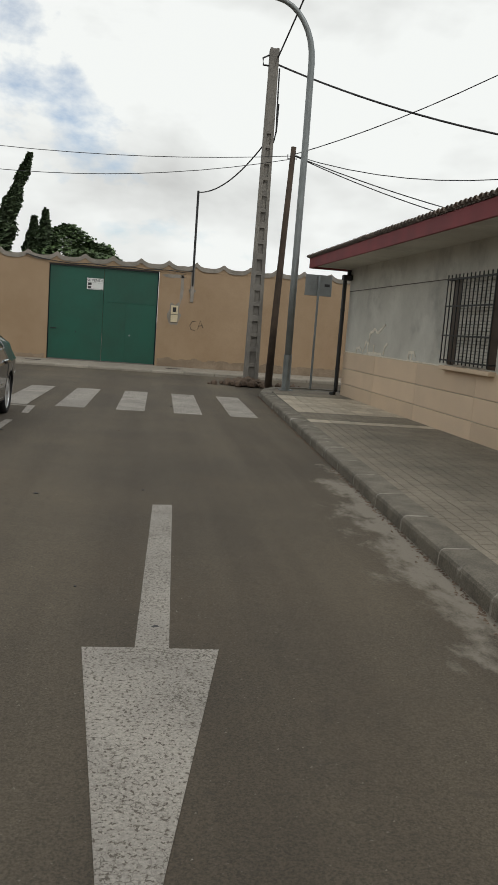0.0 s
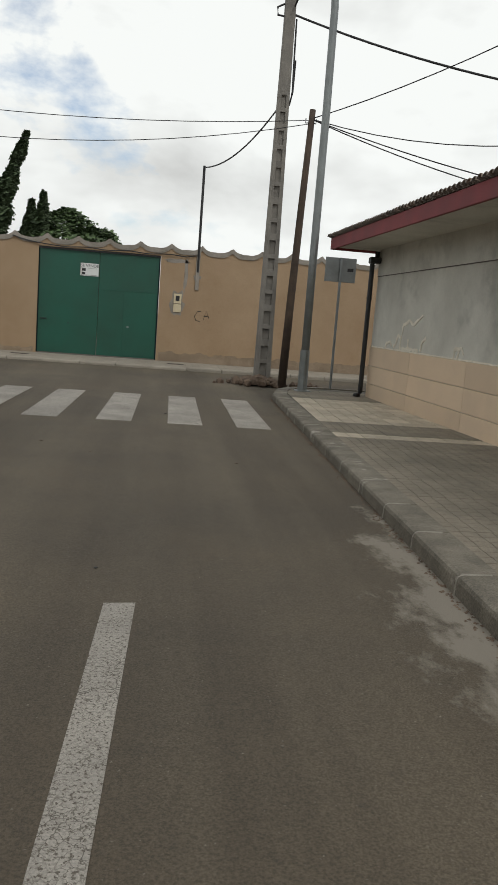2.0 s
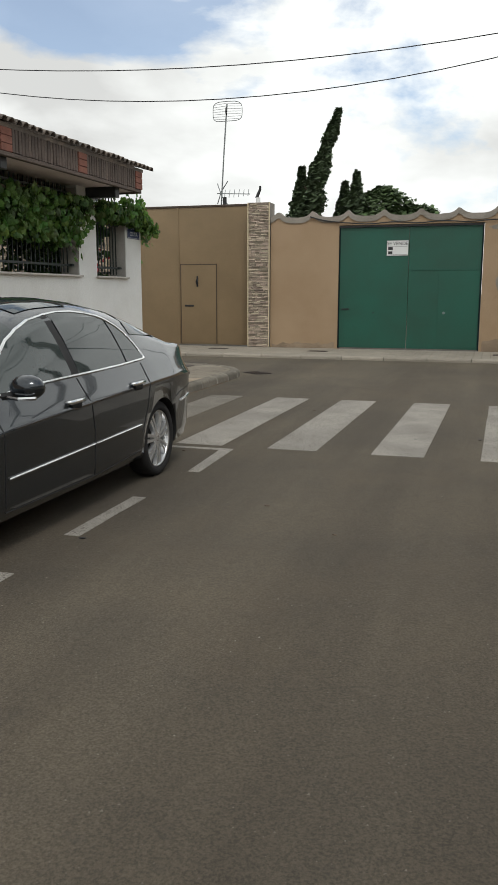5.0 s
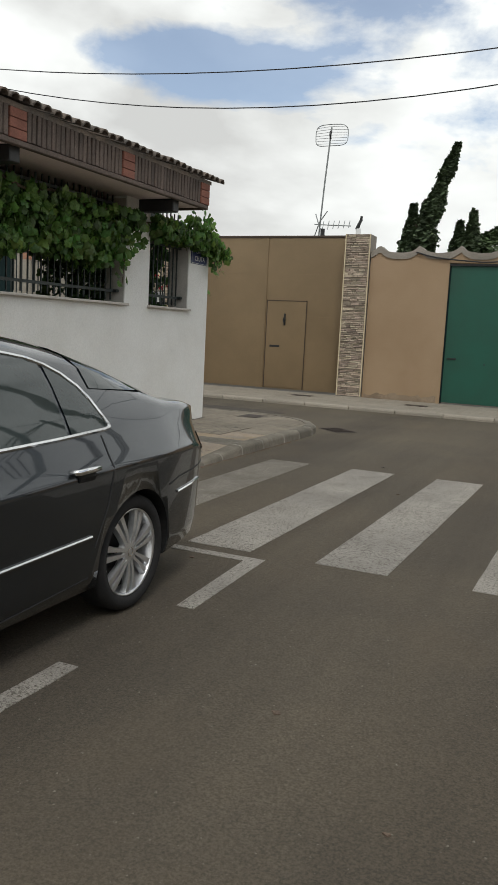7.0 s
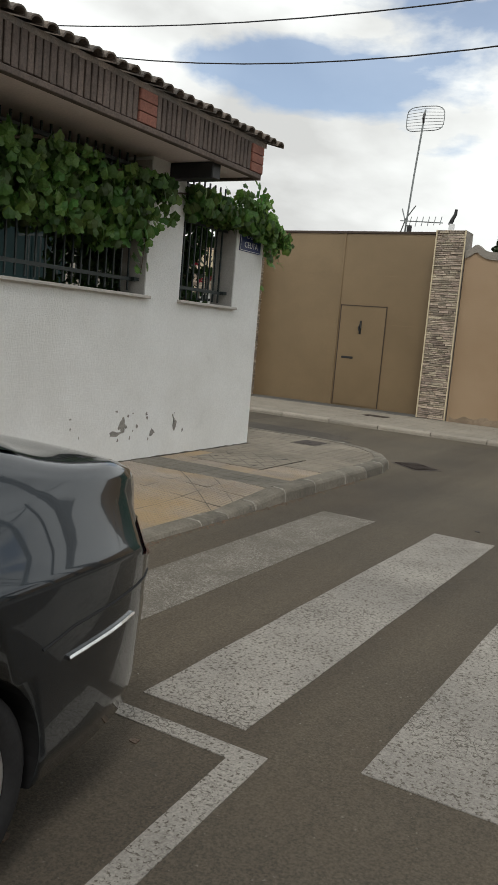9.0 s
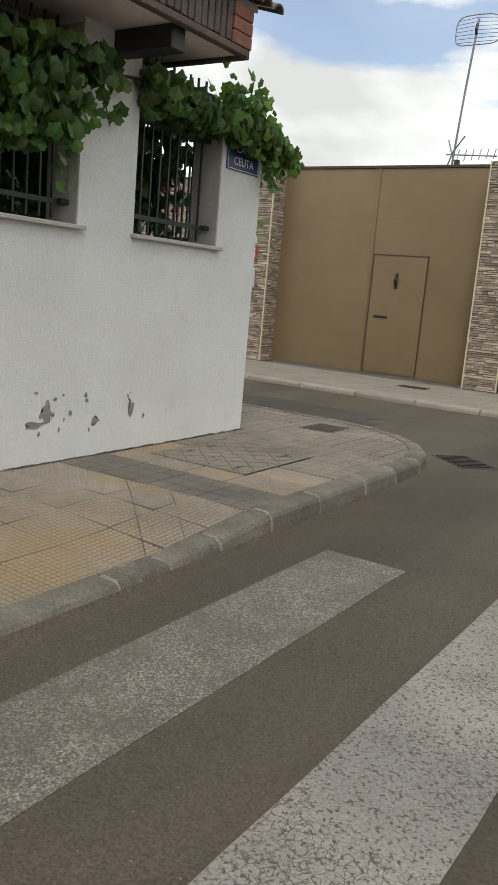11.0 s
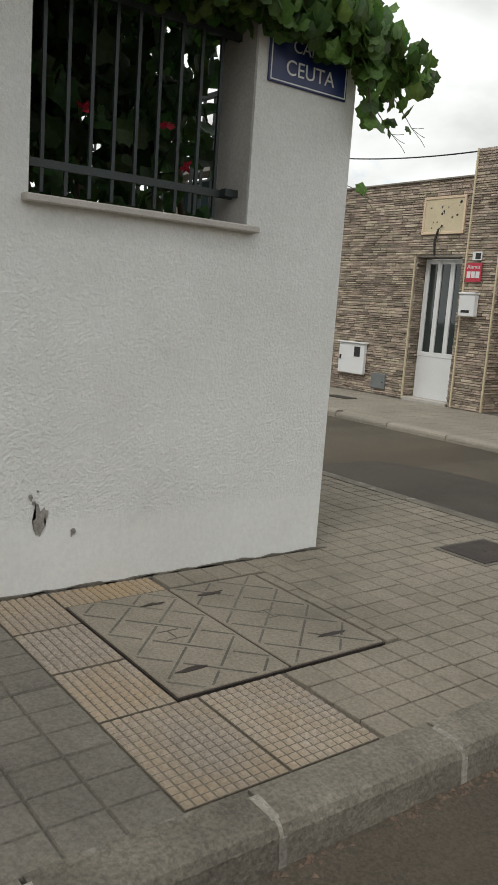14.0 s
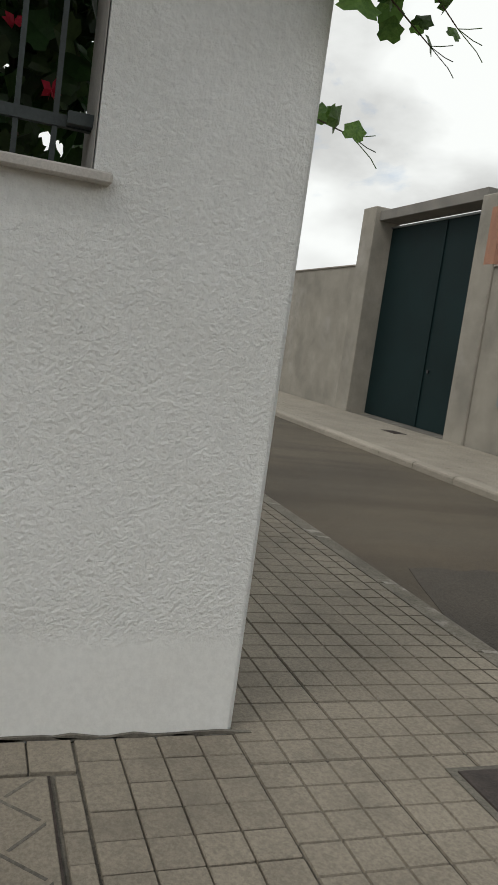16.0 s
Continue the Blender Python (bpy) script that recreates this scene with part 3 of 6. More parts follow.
for i, x in enumerate((1.46, 0.44, -0.6, -1.66, -2.66, -3.7)):
    faded = i == 5
    marking("faded white zebra stripe beside the kerb" if faded else "worn white zebra stripe on asphalt", [worn(x, 14.3, x + 0.51, 18.25, 0.03)], FADED_PAINT if faded else ROAD_PAINT, "zebra crossing", "zebra_stripe")
arrow = thing("painted_arrow", "white arrow pointing down the lane, cracked paint", "road marking")
part("arrow_shaft", prism([(0.073, 6.93), (0.245, 6.95), (0.162, 3.781), (-0.008, 3.781)], -0.01, 0.004, "z"), ROAD_PAINT, arrow)
part("arrow_head", prism([(0.162, 3.78), (0.41, 3.78), (0.02, 1.55), (-0.02, 1.55), (-0.265, 3.775), (-0.008, 3.78)], -0.01, 0.004, "z"), ROAD_PAINT, arrow)
for y in (3.9, 5.7, 7.5, 9.27, 11.06):
    marking("short white dash edging the parking lane", [worn(-2.12, y, -2.01, y + 1.05, 0.0, 5)], ROAD_PAINT, "parking dashes", "parking_dash")
marking("white corner mark ending the parking lane", [[(-2.04, 13.06), (-1.93, 13.06), (-1.975, 14.17), (-4.05, 14.17), (-4.05, 14.08), (-2.1, 14.08)]], name="parking_corner")
PATCH_TAR = material("newer_asphalt", (0.082, 0.07, 0.055), 0.92, 0.7, (0.06, 0.052, 0.042), 0.8, 85, 1.0, 110, 0.012)
marking("darker asphalt repair across the side street", [blob(-7.0, 23.2, 1.5, 0.75, 3.3, 22, 0.12)], PATCH_TAR, name="asphalt_patch")


# ---- the house with the porch, west of the street ----
porch = thing("house_west", "white plastered house with a tiled roof and barred porch openings", "house", at=(-5.95, 20.7, 0))
# its own axes: x to the east from the wall's face, y to the north from the corner


def wall_part(name, x0, y0, z0, x1, y1, z1, mat, label="", parent=porch, bevel=0.0):
    return part(name, box(x0, y0, z0, x1, y1, z1, bevel), mat, parent, label)


SILL_Z = 1.82
W2 = (-1.77, -0.66)
W1 = (-4.95, -2.37)
T = -0.32


def rough_wall(name, x0, y0, z0, x1, y1, z1, mat=WHITE_WALL, label=""):
    """A plaster wall with soft, slightly wavering edges."""
    b = box(x0, y0, z0, x1, y1, z1)
    bmesh.ops.bevel(b, geom=b.edges[:], offset=0.012, segments=2, affect="EDGES")
    ob = part(name, b, mat, porch, label)
    return ob


front = bmesh.new()
for y0, y1, z0, z1 in ((-5.75, 0, 0, SILL_Z), (W2[1], 0, SILL_Z, 2.82), (W1[1], W2[0], SILL_Z, 3.5), (-5.75, W1[0], SILL_Z, 3.5)):
    q = box(T, y0, z0, 0, y1, z1)
    if y1 == 0:
        edge = [e for e in q.edges if all(abs(v.co.x) < 1e-4 and abs(v.co.y) < 1e-4 for v in e.verts)]
        bmesh.ops.bevel(q, geom=edge, offset=0.018, segments=3, affect="EDGES")
    merge(front, q)
part("wall", front, WHITE_WALL, porch, "rough white plaster with a smooth chipped base")
wall_part("pier_cap", T - 0.03, W2[1] - 0.03, 2.82, 0.03, 0.03, 2.87, SILL, "stone cap", bevel=0.008)
for a, b_ in (W1, W2):
    wall_part("reveal", T, b_ - 0.004, SILL_Z, -0.012, b_ + 0.006 - 0.012, 2.81 if b_ == W2[1] else 3.2, REVEAL, "grey plaster reveal")
    wall_part("reveal", T, a - 0.002, SILL_Z, -0.012, a + 0.006, 3.2, REVEAL, "grey plaster reveal")
    wall_part("window_sill", T, a - 0.03, SILL_Z - 0.005, 0.05, b_ + 0.05, SILL_Z + 0.028, SILL, "thin stone sill", bevel=0.006)
for i in range(30):
    y0 = -5.7 + i * 0.19
    part("wall_joint", prism(blob(y0 + 0.095, 0.122, 0.12, 0.008, i * 0.9, 10, 0.7), -0.002, 0.012, "x"), MORTAR, porch)
rough_wall("wall_side", -9.5, T, 0.0, T - 0.02, 0, SILL_Z)
rough_wall("inner_wall", -3.4, -9, 0.0, -3.2, -1.9, 3.6)
rough_wall("inner_wall", -9.5, -2.1, 0.0, -3.2, -1.9, 3.6)
wall_part("porch_floor", -9.4, -9, 0.2, T, T, 0.26, SLAB_CREAM)
chips = random.Random(6)
spots = [(-1.68, 0.46, 0.03, 0.06), (-2.6, 0.5, 0.05, 0.06), (-2.7, 0.42, 0.09, 0.025), (-2.1, 0.4, 0.04, 0.035)]
spots += [(chips.choice((-1.7, -2.05, -2.4, -2.6, -3.3)) + chips.gauss(0, 0.1), chips.uniform(0.33, 0.66), chips.uniform(0.004, 0.016), chips.uniform(0.004, 0.02)) for k in range(20)]
for k, (y, z, rx, rz_) in enumerate(spots):
    part("chipped_patch", prism(blob(y, z, rx, rz_, k * 1.9 + 0.7, 24, 0.55), 0.0008, 0.003 + 0.00005 * k, "x"), BARE_PLASTER, porch, "bare grey cement where paint has flaked" if k < 4 else "")
for a, b_ in (W1, W2):
    n = round((b_ - a) / 0.115)
    for i in range(1, n):
        y = a + (b_ - a) * i / n
        part("window_bar", box(-0.152, y - 0.008, SILL_Z + 0.06, -0.136, y + 0.008, 3.22), TEAL_METAL, porch)
    for z in (SILL_Z + 0.16, 2.72, 3.1):
        part("window_rail", box(-0.158, a + 0.004, z, -0.13, b_ - 0.004, z + 0.035), TEAL_METAL, porch)
    part("window_hinge", box(-0.13, b_ - 0.08, SILL_Z + 0.165, -0.085, b_ - 0.002, SILL_Z + 0.2), TEAL_METAL, porch)
# side railing of the porch
for i in range(30):
    x = -0.5 - i * 0.12
    part("side_bar", box(x - 0.008, -0.17, SILL_Z, x + 0.008, -0.154, 2.75), TEAL_METAL, porch)
part("side_rail", box(-4.2, -0.175, SILL_Z + 0.1, T, -0.15, SILL_Z + 0.13), TEAL_METAL, porch)
part("side_rail", box(-4.2, -0.175, 2.72, T, -0.15, 2.75), TEAL_METAL, porch)
# beams, soffit and fascia
for y in (-1.88, -5.0):
    wall_part("beam", -3.2, y - 0.2, 3.07, 0.53, y - 0.05, 3.232, BLACK_METAL, "dark painted beam", bevel=0.01)
wall_part("soffit", -3.3, -12.5, 3.235, 0.56, -1.3, 3.27, SOFFIT, "painted soffit")
wall_part("fascia_board", 0.56, -12.5, 3.21, 0.63, -1.3, 3.26, BATTEN, "brown board under the battens", bevel=0.006)
wall_part("fascia_back", 0.56, -12.5, 3.26, 0.6, -1.3, 3.56, DARK_BROWN)
y = -1.38
lath = random.Random(12)
while y > -12.4:
    for k in range(3):
        part("fascia_tile", box(0.6, y - 0.12, 3.265 + k * 0.095, 0.632, y + 0.12, 3.355 + k * 0.095, 0.006), TILE_RED, porch, "red tile")
    y -= 0.165
    for k in range(22):
        w = lath.uniform(0.027, 0.033)
        part("batten", box(0.6, y - w, 3.262 + lath.uniform(0, 0.012), 0.618 + lath.uniform(0, 0.006), y + w, 3.56, 0.006), BATTEN, porch)
        y -= 0.075
    y -= 0.09
wall_part("gable_board", -3.3, -1.3, 3.21, 0.6, -1.24, 3.5, BATTEN)
# curved roof tiles in rows up the slope


def tile_mesh(length=0.45, r=0.07):
    b = bmesh.new()
    a0 = []
    for s in (0.0, 1.0):
        rr = r * (1 - 0.16 * s)
        for rad in (rr, rr - 0.016):
            a0.append([b.verts.new((-s * length, rad * math.cos(math.pi * k / 8), rad * math.sin(math.pi * k / 8) * 0.85)) for k in range(9)])
    for k in range(8):
        b.faces.new((a0[0][k], a0[0][k + 1], a0[2][k + 1], a0[2][k]))
        b.faces.new((a0[1][k + 1], a0[1][k], a0[3][k], a0[3][k + 1]))
        b.faces.new((a0[0][k + 1], a0[0][k], a0[1][k], a0[1][k + 1]))
    me = bpy.data.meshes.new("roof_tile")
    bmesh.ops.recalc_face_normals(b, faces=b.faces[:])
    b.to_mesh(me)
    b.free()
    me.materials.append(TILE)
    return me


TILE_ME = tile_mesh()


def tiled_edge(host, x_edge, y0, y1, z, rows, side=1, slope=0.27):
    """Rows of barrel tiles along an eave that runs from y0 to y1; side +1: the eave looks to +x."""
    n = int(abs(y1 - y0) / 0.158)
    rnd = random.Random(3)
    for r in range(rows):
        for i in range(n):
            ob = new("roof_tile", TILE_ME)
            ob.parent = host
            y = y0 + (y1 - y0) * (i + 0.5) / n
            ob.location = (x_edge - side * r * 0.36, y + rnd.uniform(-0.01, 0.01), z + r * 0.36 * slope + rnd.uniform(-0.008, 0.008))
            ob.rotation_euler = (0, slope * (1 if side > 0 else -1) * 1.0 + rnd.uniform(-0.02, 0.02), 0 if side > 0 else math.pi)
            if side < 0:
                ob.rotation_euler = (0, -slope + rnd.uniform(-0.02, 0.02), math.pi)
    return n


def roof_slab(host, x_edge, x_top, y0, y1, z, slope, side):
    zt = z + abs(x_top - x_edge) * slope
    o = [(x_edge, z - 0.05), (x_top, zt - 0.05), (x_top, zt), (x_edge, z)]
    return part("roof", prism(o, y0, y1, "y"), TILE, host, "weathered clay roof")


roof_slab(porch, 0.62, -5.0, -12.5, -1.2, 3.6, 0.27, 1)
tiled_edge(porch, 0.7, -12.4, -0.95, 3.6, 3)




# ---- the house east of the street ----
casa = thing("house_east", "single-storey grey stucco house with beige stone base and red fascia", "house", at=(4.77, 19.7, 0), rz=1.9)
G = PAVE
part("wall", box(0, -30, 0.0, 0.3, 0, 3.25), STUCCO, casa, "grey stucco with pale patched cracks")
part("wall", box(0.3, -0.3, 0.0, 9, 0, 3.25), STUCCO, casa)
part("joint_line", box(-0.013, -30, 2.685, 0.0, 0.003, 2.7), DARK_BROWN, casa)
part("upper_band", box(-0.012, -30, 2.7, 0.0, 0.002, 3.25), STUCCO, casa, "stained grey band under the eave")
rnd = random.Random(11)
y = 0.012
while y > -22:
    w = 2.6
    for k, (z0, z1) in enumerate(((0.06, 0.415), (0.425, 0.795), (0.805, 1.2))):
        part("stone_panel", box(-0.024, y - w + 0.002, z0, -0.001, y - 0.002, z1, 0.004), STONE_PANEL, casa)
    y -= w
for k, pts in enumerate((((-1.0, 1.24), (-1.05, 1.33), (-1.3, 1.36), (-1.42, 1.3)), ((-1.9, 1.22), (-1.92, 1.45), (-1.75, 1.5), (-1.62, 1.3), (-1.5, 1.28)), ((-2.0, 1.7), (-2.3, 1.78), (-2.6, 1.72), (-3.1, 1.92)),
                         ((-2.0, 1.25), (-2.5, 1.27), (-3.0, 1.25)), ((-2.35, 1.25), (-2.36, 1.46)), ((-3.05, 1.25), (-3.1, 1.42), (-3.3, 1.5)), ((-1.95, 1.45), (-2.0, 1.72)), ((-4.6, 1.24), (-4.62, 1.36), (-4.9, 1.38), (-5.0, 1.3)), ((-4.75, 1.22), (-4.8, 1.36)))):
    b = bmesh.new()
    pts = [Vector((0, *p)) for p in pts]
    fine_pts = []
    for p, q in zip(pts, pts[1:]):
        for i in range(6):
            c = p.lerp(q, i / 6)
            fine_pts.append(c + Vector((0, 0, 0.03 * noise.noise(Vector((c.y * 7, c.z * 7, k))))))
    for p, q in zip(fine_pts, fine_pts[1:]):
        w = 0.028 + 0.02 * noise.noise(p * 9)
        d = (q - p).normalized() * 0.01
        s = Vector((0, -d.z, d.y)).normalized() * w
        o = [(v.y, v.z) for v in (p - d + s, q + d + s, q + d - s, p - d - s)]
        merge(b, prism(o, -0.009, 0.001, "x"))
    part("filler_patch", b, FILLER, casa, "cream filler in a wall crack")
merge_line = bmesh.new()
for i in range(60):
    yy = -0.1 - i * 0.14
    merge(merge_line, prism(blob(yy, 1.215, 0.085, 0.014, i * 0.77, 8, 0.6), -0.008, 0.001, "x"))
part("filler_line", merge_line, FILLER, casa, "ragged cream filler above the stone")
# barred window
WA, WB, Z0, Z1 = -8.35, -6.55, 1.25, 2.7
win = part("window", box(-0.006, WA, Z0, 0.0, WB, Z1), DARK_BROWN, casa, "barred window with a lowered roller shutter")
for i in range(28):
    z = Z0 + i * 0.052
    part("shutter_slat", box(-0.022, WA + 0.25, z + 0.003, -0.008, WB - 0.3, z + 0.049, 0.005), SHUTTER, win)
part("window_sill", box(-0.14, WA - 0.08, Z0 - 0.09, 0, WB + 0.05, Z0 - 0.02, 0.01), STONE_PANEL, casa, "beige stone sill")
for i in range(13):
    y = WA + (WB - WA) * i / 12
    part("window_bar", box(-0.147, y - 0.008, Z0 + 0.02, -0.131, y + 0.008, Z1 + 0.03), BLACK_METAL, win)
for z in (Z0 + 0.06, 1.72, 2.2, Z1 - 0.06):
    part("window_rail", box(-0.152, WA - 0.02, z, -0.126, WB + 0.02, z + 0.025), BLACK_METAL, win)
for y in (WA, WB):
    for z in (Z0 + 0.06, Z1 - 0.06):
        part("window_bracket", box(-0.13, y - 0.012, z, 0, y + 0.012, z + 0.025), BLACK_METAL, win)
# eave
part("soffit", box(-0.95, -30, 3.25, 9, 0.35, 3.29), STUCCO, casa, "grey soffit")
part("fascia", box(-1.0, -30, 3.2, -0.95, 0.4, 3.44, 0.006), RED_PAINT, casa, "faded dark red fascia")
part("fascia", box(-0.95, 0.35, 3.2, 9, 0.4, 3.44, 0.006), RED_PAINT, casa, "faded dark red fascia")
roof_slab(casa, -1.0, 5.0, -30, 0.45, 3.5, 0.27, -1)
tiled_edge(casa, -1.07, -22, 0.5, 3.47, 1, -1)
pipe = thing("downpipe", "dark metal downpipe with an elbow at the house corner", "pipe", at=(4.66, 19.62, 0))
part("pipe", tube([(0.02, -0.05, 3.2), (0.02, -0.04, 3.05), (-0.06, 0.0, 2.98), (-0.06, 0, 0.35), (-0.06, 0, 0.2), (-0.1, -0.04, 0.15), (-0.2, -0.1, 0.14)], 0.052, 12), BLACK_METAL, pipe, smooth=True)
part("hopper", box(-0.13, -0.13, 2.95, 0.1, 0.1, 3.08, 0.02), BLACK_METAL, pipe)
for z in (0.75, 2.2):
    part("clamp", tube([(-0.06, 0, z), (-0.06, 0, z + 0.04)], 0.06, 12), BLACK_METAL, pipe)

# ---- the north side of the side street ----
FY = 28.1
wall_n = thing("wall_north", "ochre rendered wall with a wavy cement coping", "wall", kind="structure")


def wave(x):
    """Height of the coping, a row of sagging arcs between sharp crests."""
    t = ((x + 1.5) / 0.945) % 1.0
    return 3.55 + 0.17 * (abs(2 * t - 1) ** 3.2)


def wall_strip(xs, low, high, y0, y1):
    """A wall built in narrow upright strips between two height functions."""
    b = bmesh.new()
    cols = [[b.verts.new((x, y, f(x))) for y, f in ((y0, low), (y0, high), (y1, high), (y1, low))] for x in xs]
    for p, q in zip(cols, cols[1:]):
        for k in range(4):
            b.faces.new((p[k], q[k], q[(k + 1) % 4], p[(k + 1) % 4]))
    b.faces.new(cols[0])
    b.faces.new(cols[-1][::-1])
    bmesh.ops.recalc_face_normals(b, faces=b.faces[:])
    return b


def coped(x0, x1, zbase, name="wall_panel"):
    n = max(2, round((x1 - x0) / 0.06))
    xs = [x0 + (x1 - x0) * i / n for i in range(n + 1)]
    part(name, wall_strip(xs, lambda x: zbase, lambda x: wave(x) - 0.13 + 0.02 * noise.noise(Vector((x * 3, 0, 2))), FY, FY + 0.25), OCHRE, wall_n)
    part("coping", wall_strip(xs, lambda x: wave(x) - 0.15, lambda x: wave(x) + 0.015 * noise.noise(Vector((x * 5, 1, 2))), FY - 0.03, FY + 0.28), CEMENT, wall_n, "grey cement coping")


coped(-5.5, -3.62, 0.0)
coped(-3.62, 0.08, 3.32)
coped(0.08, 17, 0.0)
for x0, x1, s in ((-5.45, -3.7, 1), (0.15, 3.1, 2), (3.1, 6.4, 3), (6.4, 9, 4)):
    xs = [x0 + (x1 - x0) * i / 60 for i in range(61)]
    part("damp_band", wall_strip(xs, lambda x: 0.0, lambda x: 0.34 + 0.12 * noise.noise(Vector((x * 3.1, s, 0))) + 0.05 * noise.noise(Vector((x * 11, s, 3))) + (0.03 if s > 1 else -0.12), FY - 0.007, FY + 0.01), DAMP, wall_n, "damp peeled strip along the foot of the wall")
for k, (x, z, rx, rz_) in enumerate(((0.55, 3.2, 0.4, 0.08), (1.22, 2.75, 0.1, 0.09), (0.86, 2.75, 0.055, 0.5))):
    part("render_patch", prism(blob(x, z, rx, rz_, k + 5.2, 16, 0.4), FY - 0.005, FY + 0.01, "y"), CEMENT, wall_n, "bare cement repair")
part("graffiti", tube([(1.42, FY - 0.003, 1.72), (1.3, FY - 0.003, 1.7), (1.22, FY - 0.003, 1.55), (1.27, FY - 0.003, 1.42), (1.4, FY - 0.003, 1.4)], 0.009, 5), INK, wall_n, "black scrawled letters")
part("graffiti", tube([(1.5, FY - 0.003, 1.45), (1.58, FY - 0.003, 1.75), (1.68, FY - 0.003, 1.5)], 0.009, 5), INK, wall_n)
part("graffiti", tube([(1.51, FY - 0.003, 1.56), (1.66, FY - 0.003, 1.58)], 0.009, 5), INK, wall_n)

gate = thing("green_gate", "green painted steel gate with a wicket door, closed", "gate", at=(-3.62, FY + 0.06, 0.1))
GW = 3.69
for x0, x1 in ((0.03, 1.83), (1.845, GW - 0.03)):
    leaf = part("gate_leaf", box(x0, 0, 0.02, x1, 0.04, 3.16, 0.004), GREEN_STEEL, gate)
part("gate_frame", box(0, -0.02, 0, 0.035, 0.05, 3.2), DARK_GREEN_STEEL, gate)
part("gate_frame", box(GW - 0.035, -0.02, 0, GW, 0.05, 3.2), DARK_GREEN_STEEL, gate)
part("gate_frame", box(0, -0.05, 3.16, GW, 0.05, 3.21), BLACK_METAL, gate)
wick = part("wicket_door", box(2.62, -0.008, 0.06, GW - 0.05, 0.0, 2.04, 0.003), GREEN_STEEL, gate)
part("lock", tube([(2.78, -0.02, 0.96), (2.78, 0, 0.96)], 0.035, 12), GALV, wick)
part("rail", box(1.86, -0.012, 2.05, GW - 0.05, 0, 2.075), GREEN_STEEL, gate)
part("bolt", box(0.1, -0.03, 1.03, 0.3, 0, 1.06), BLACK_METAL, gate)
part("bolt", tube([(0.95, -0.012, 0.95), (0.95, 0, 0.95)], 0.02, 8), BLACK_METAL, gate)
sale = thing("sale_sign", "white for-sale sign with black print on the green gate", "sign", at=(-2.08, FY + 0.05, 2.72))
part("plate", box(-0.275, -0.012, -0.19, 0.275, 0, 0.19), PLATE_WHITE, sale)
lettering("lettering", "SE VENDE", 0.125, pose(0, -0.0145, 0.112, 90), INK, sale, 0.001)
for x0, x1, z0, z1 in ((-0.24, -0.12, -0.05, 0.03), (-0.25, 0.25, 0.035, 0.04), (-0.25, 0.25, -0.175, -0.165), (-0.24, -0.13, -0.15, -0.08)):
    part("print_bar", box(x0, -0.014, z0, x1, -0.0125, z1), INK, sale)
meter = thing("meter_box", "cream meter box set in broken render", "meter box", at=(0.66, FY, 1.9))
part("surround", prism(blob(0, 0, 0.2, 0.4, 8.8, 26, 0.3), -0.006, 0.02, "y"), CEMENT, meter, "ragged cement surround")
part("door", box(-0.12, -0.03, -0.27, 0.12, 0, -0.02, 0.008), PANEL_CREAM, meter)
part("upper_box", box(-0.12, -0.035, 0.0, 0.12, 0, 0.3, 0.008), PANEL_CREAM, meter)
part("meter_window", box(-0.06, -0.04, 0.08, 0.06, -0.034, 0.24), INK, meter)
iron = thing("cable_post", "thin dark iron post standing on the wall", "post", at=(1.23, FY - 0.02, 2.35))
part("post", tube([(0, 0, 0.55), (0.0, 0, 2.3), (0.0, 0, 3.75)], 0.04, 8), BLACK_METAL, iron)
part("base_plate", box(-0.06, -0.02, 0.0, 0.06, 0.03, 1.2, 0.01), CEMENT, iron)

# stone pillars and brown gate
RECESS = FY + 0.35


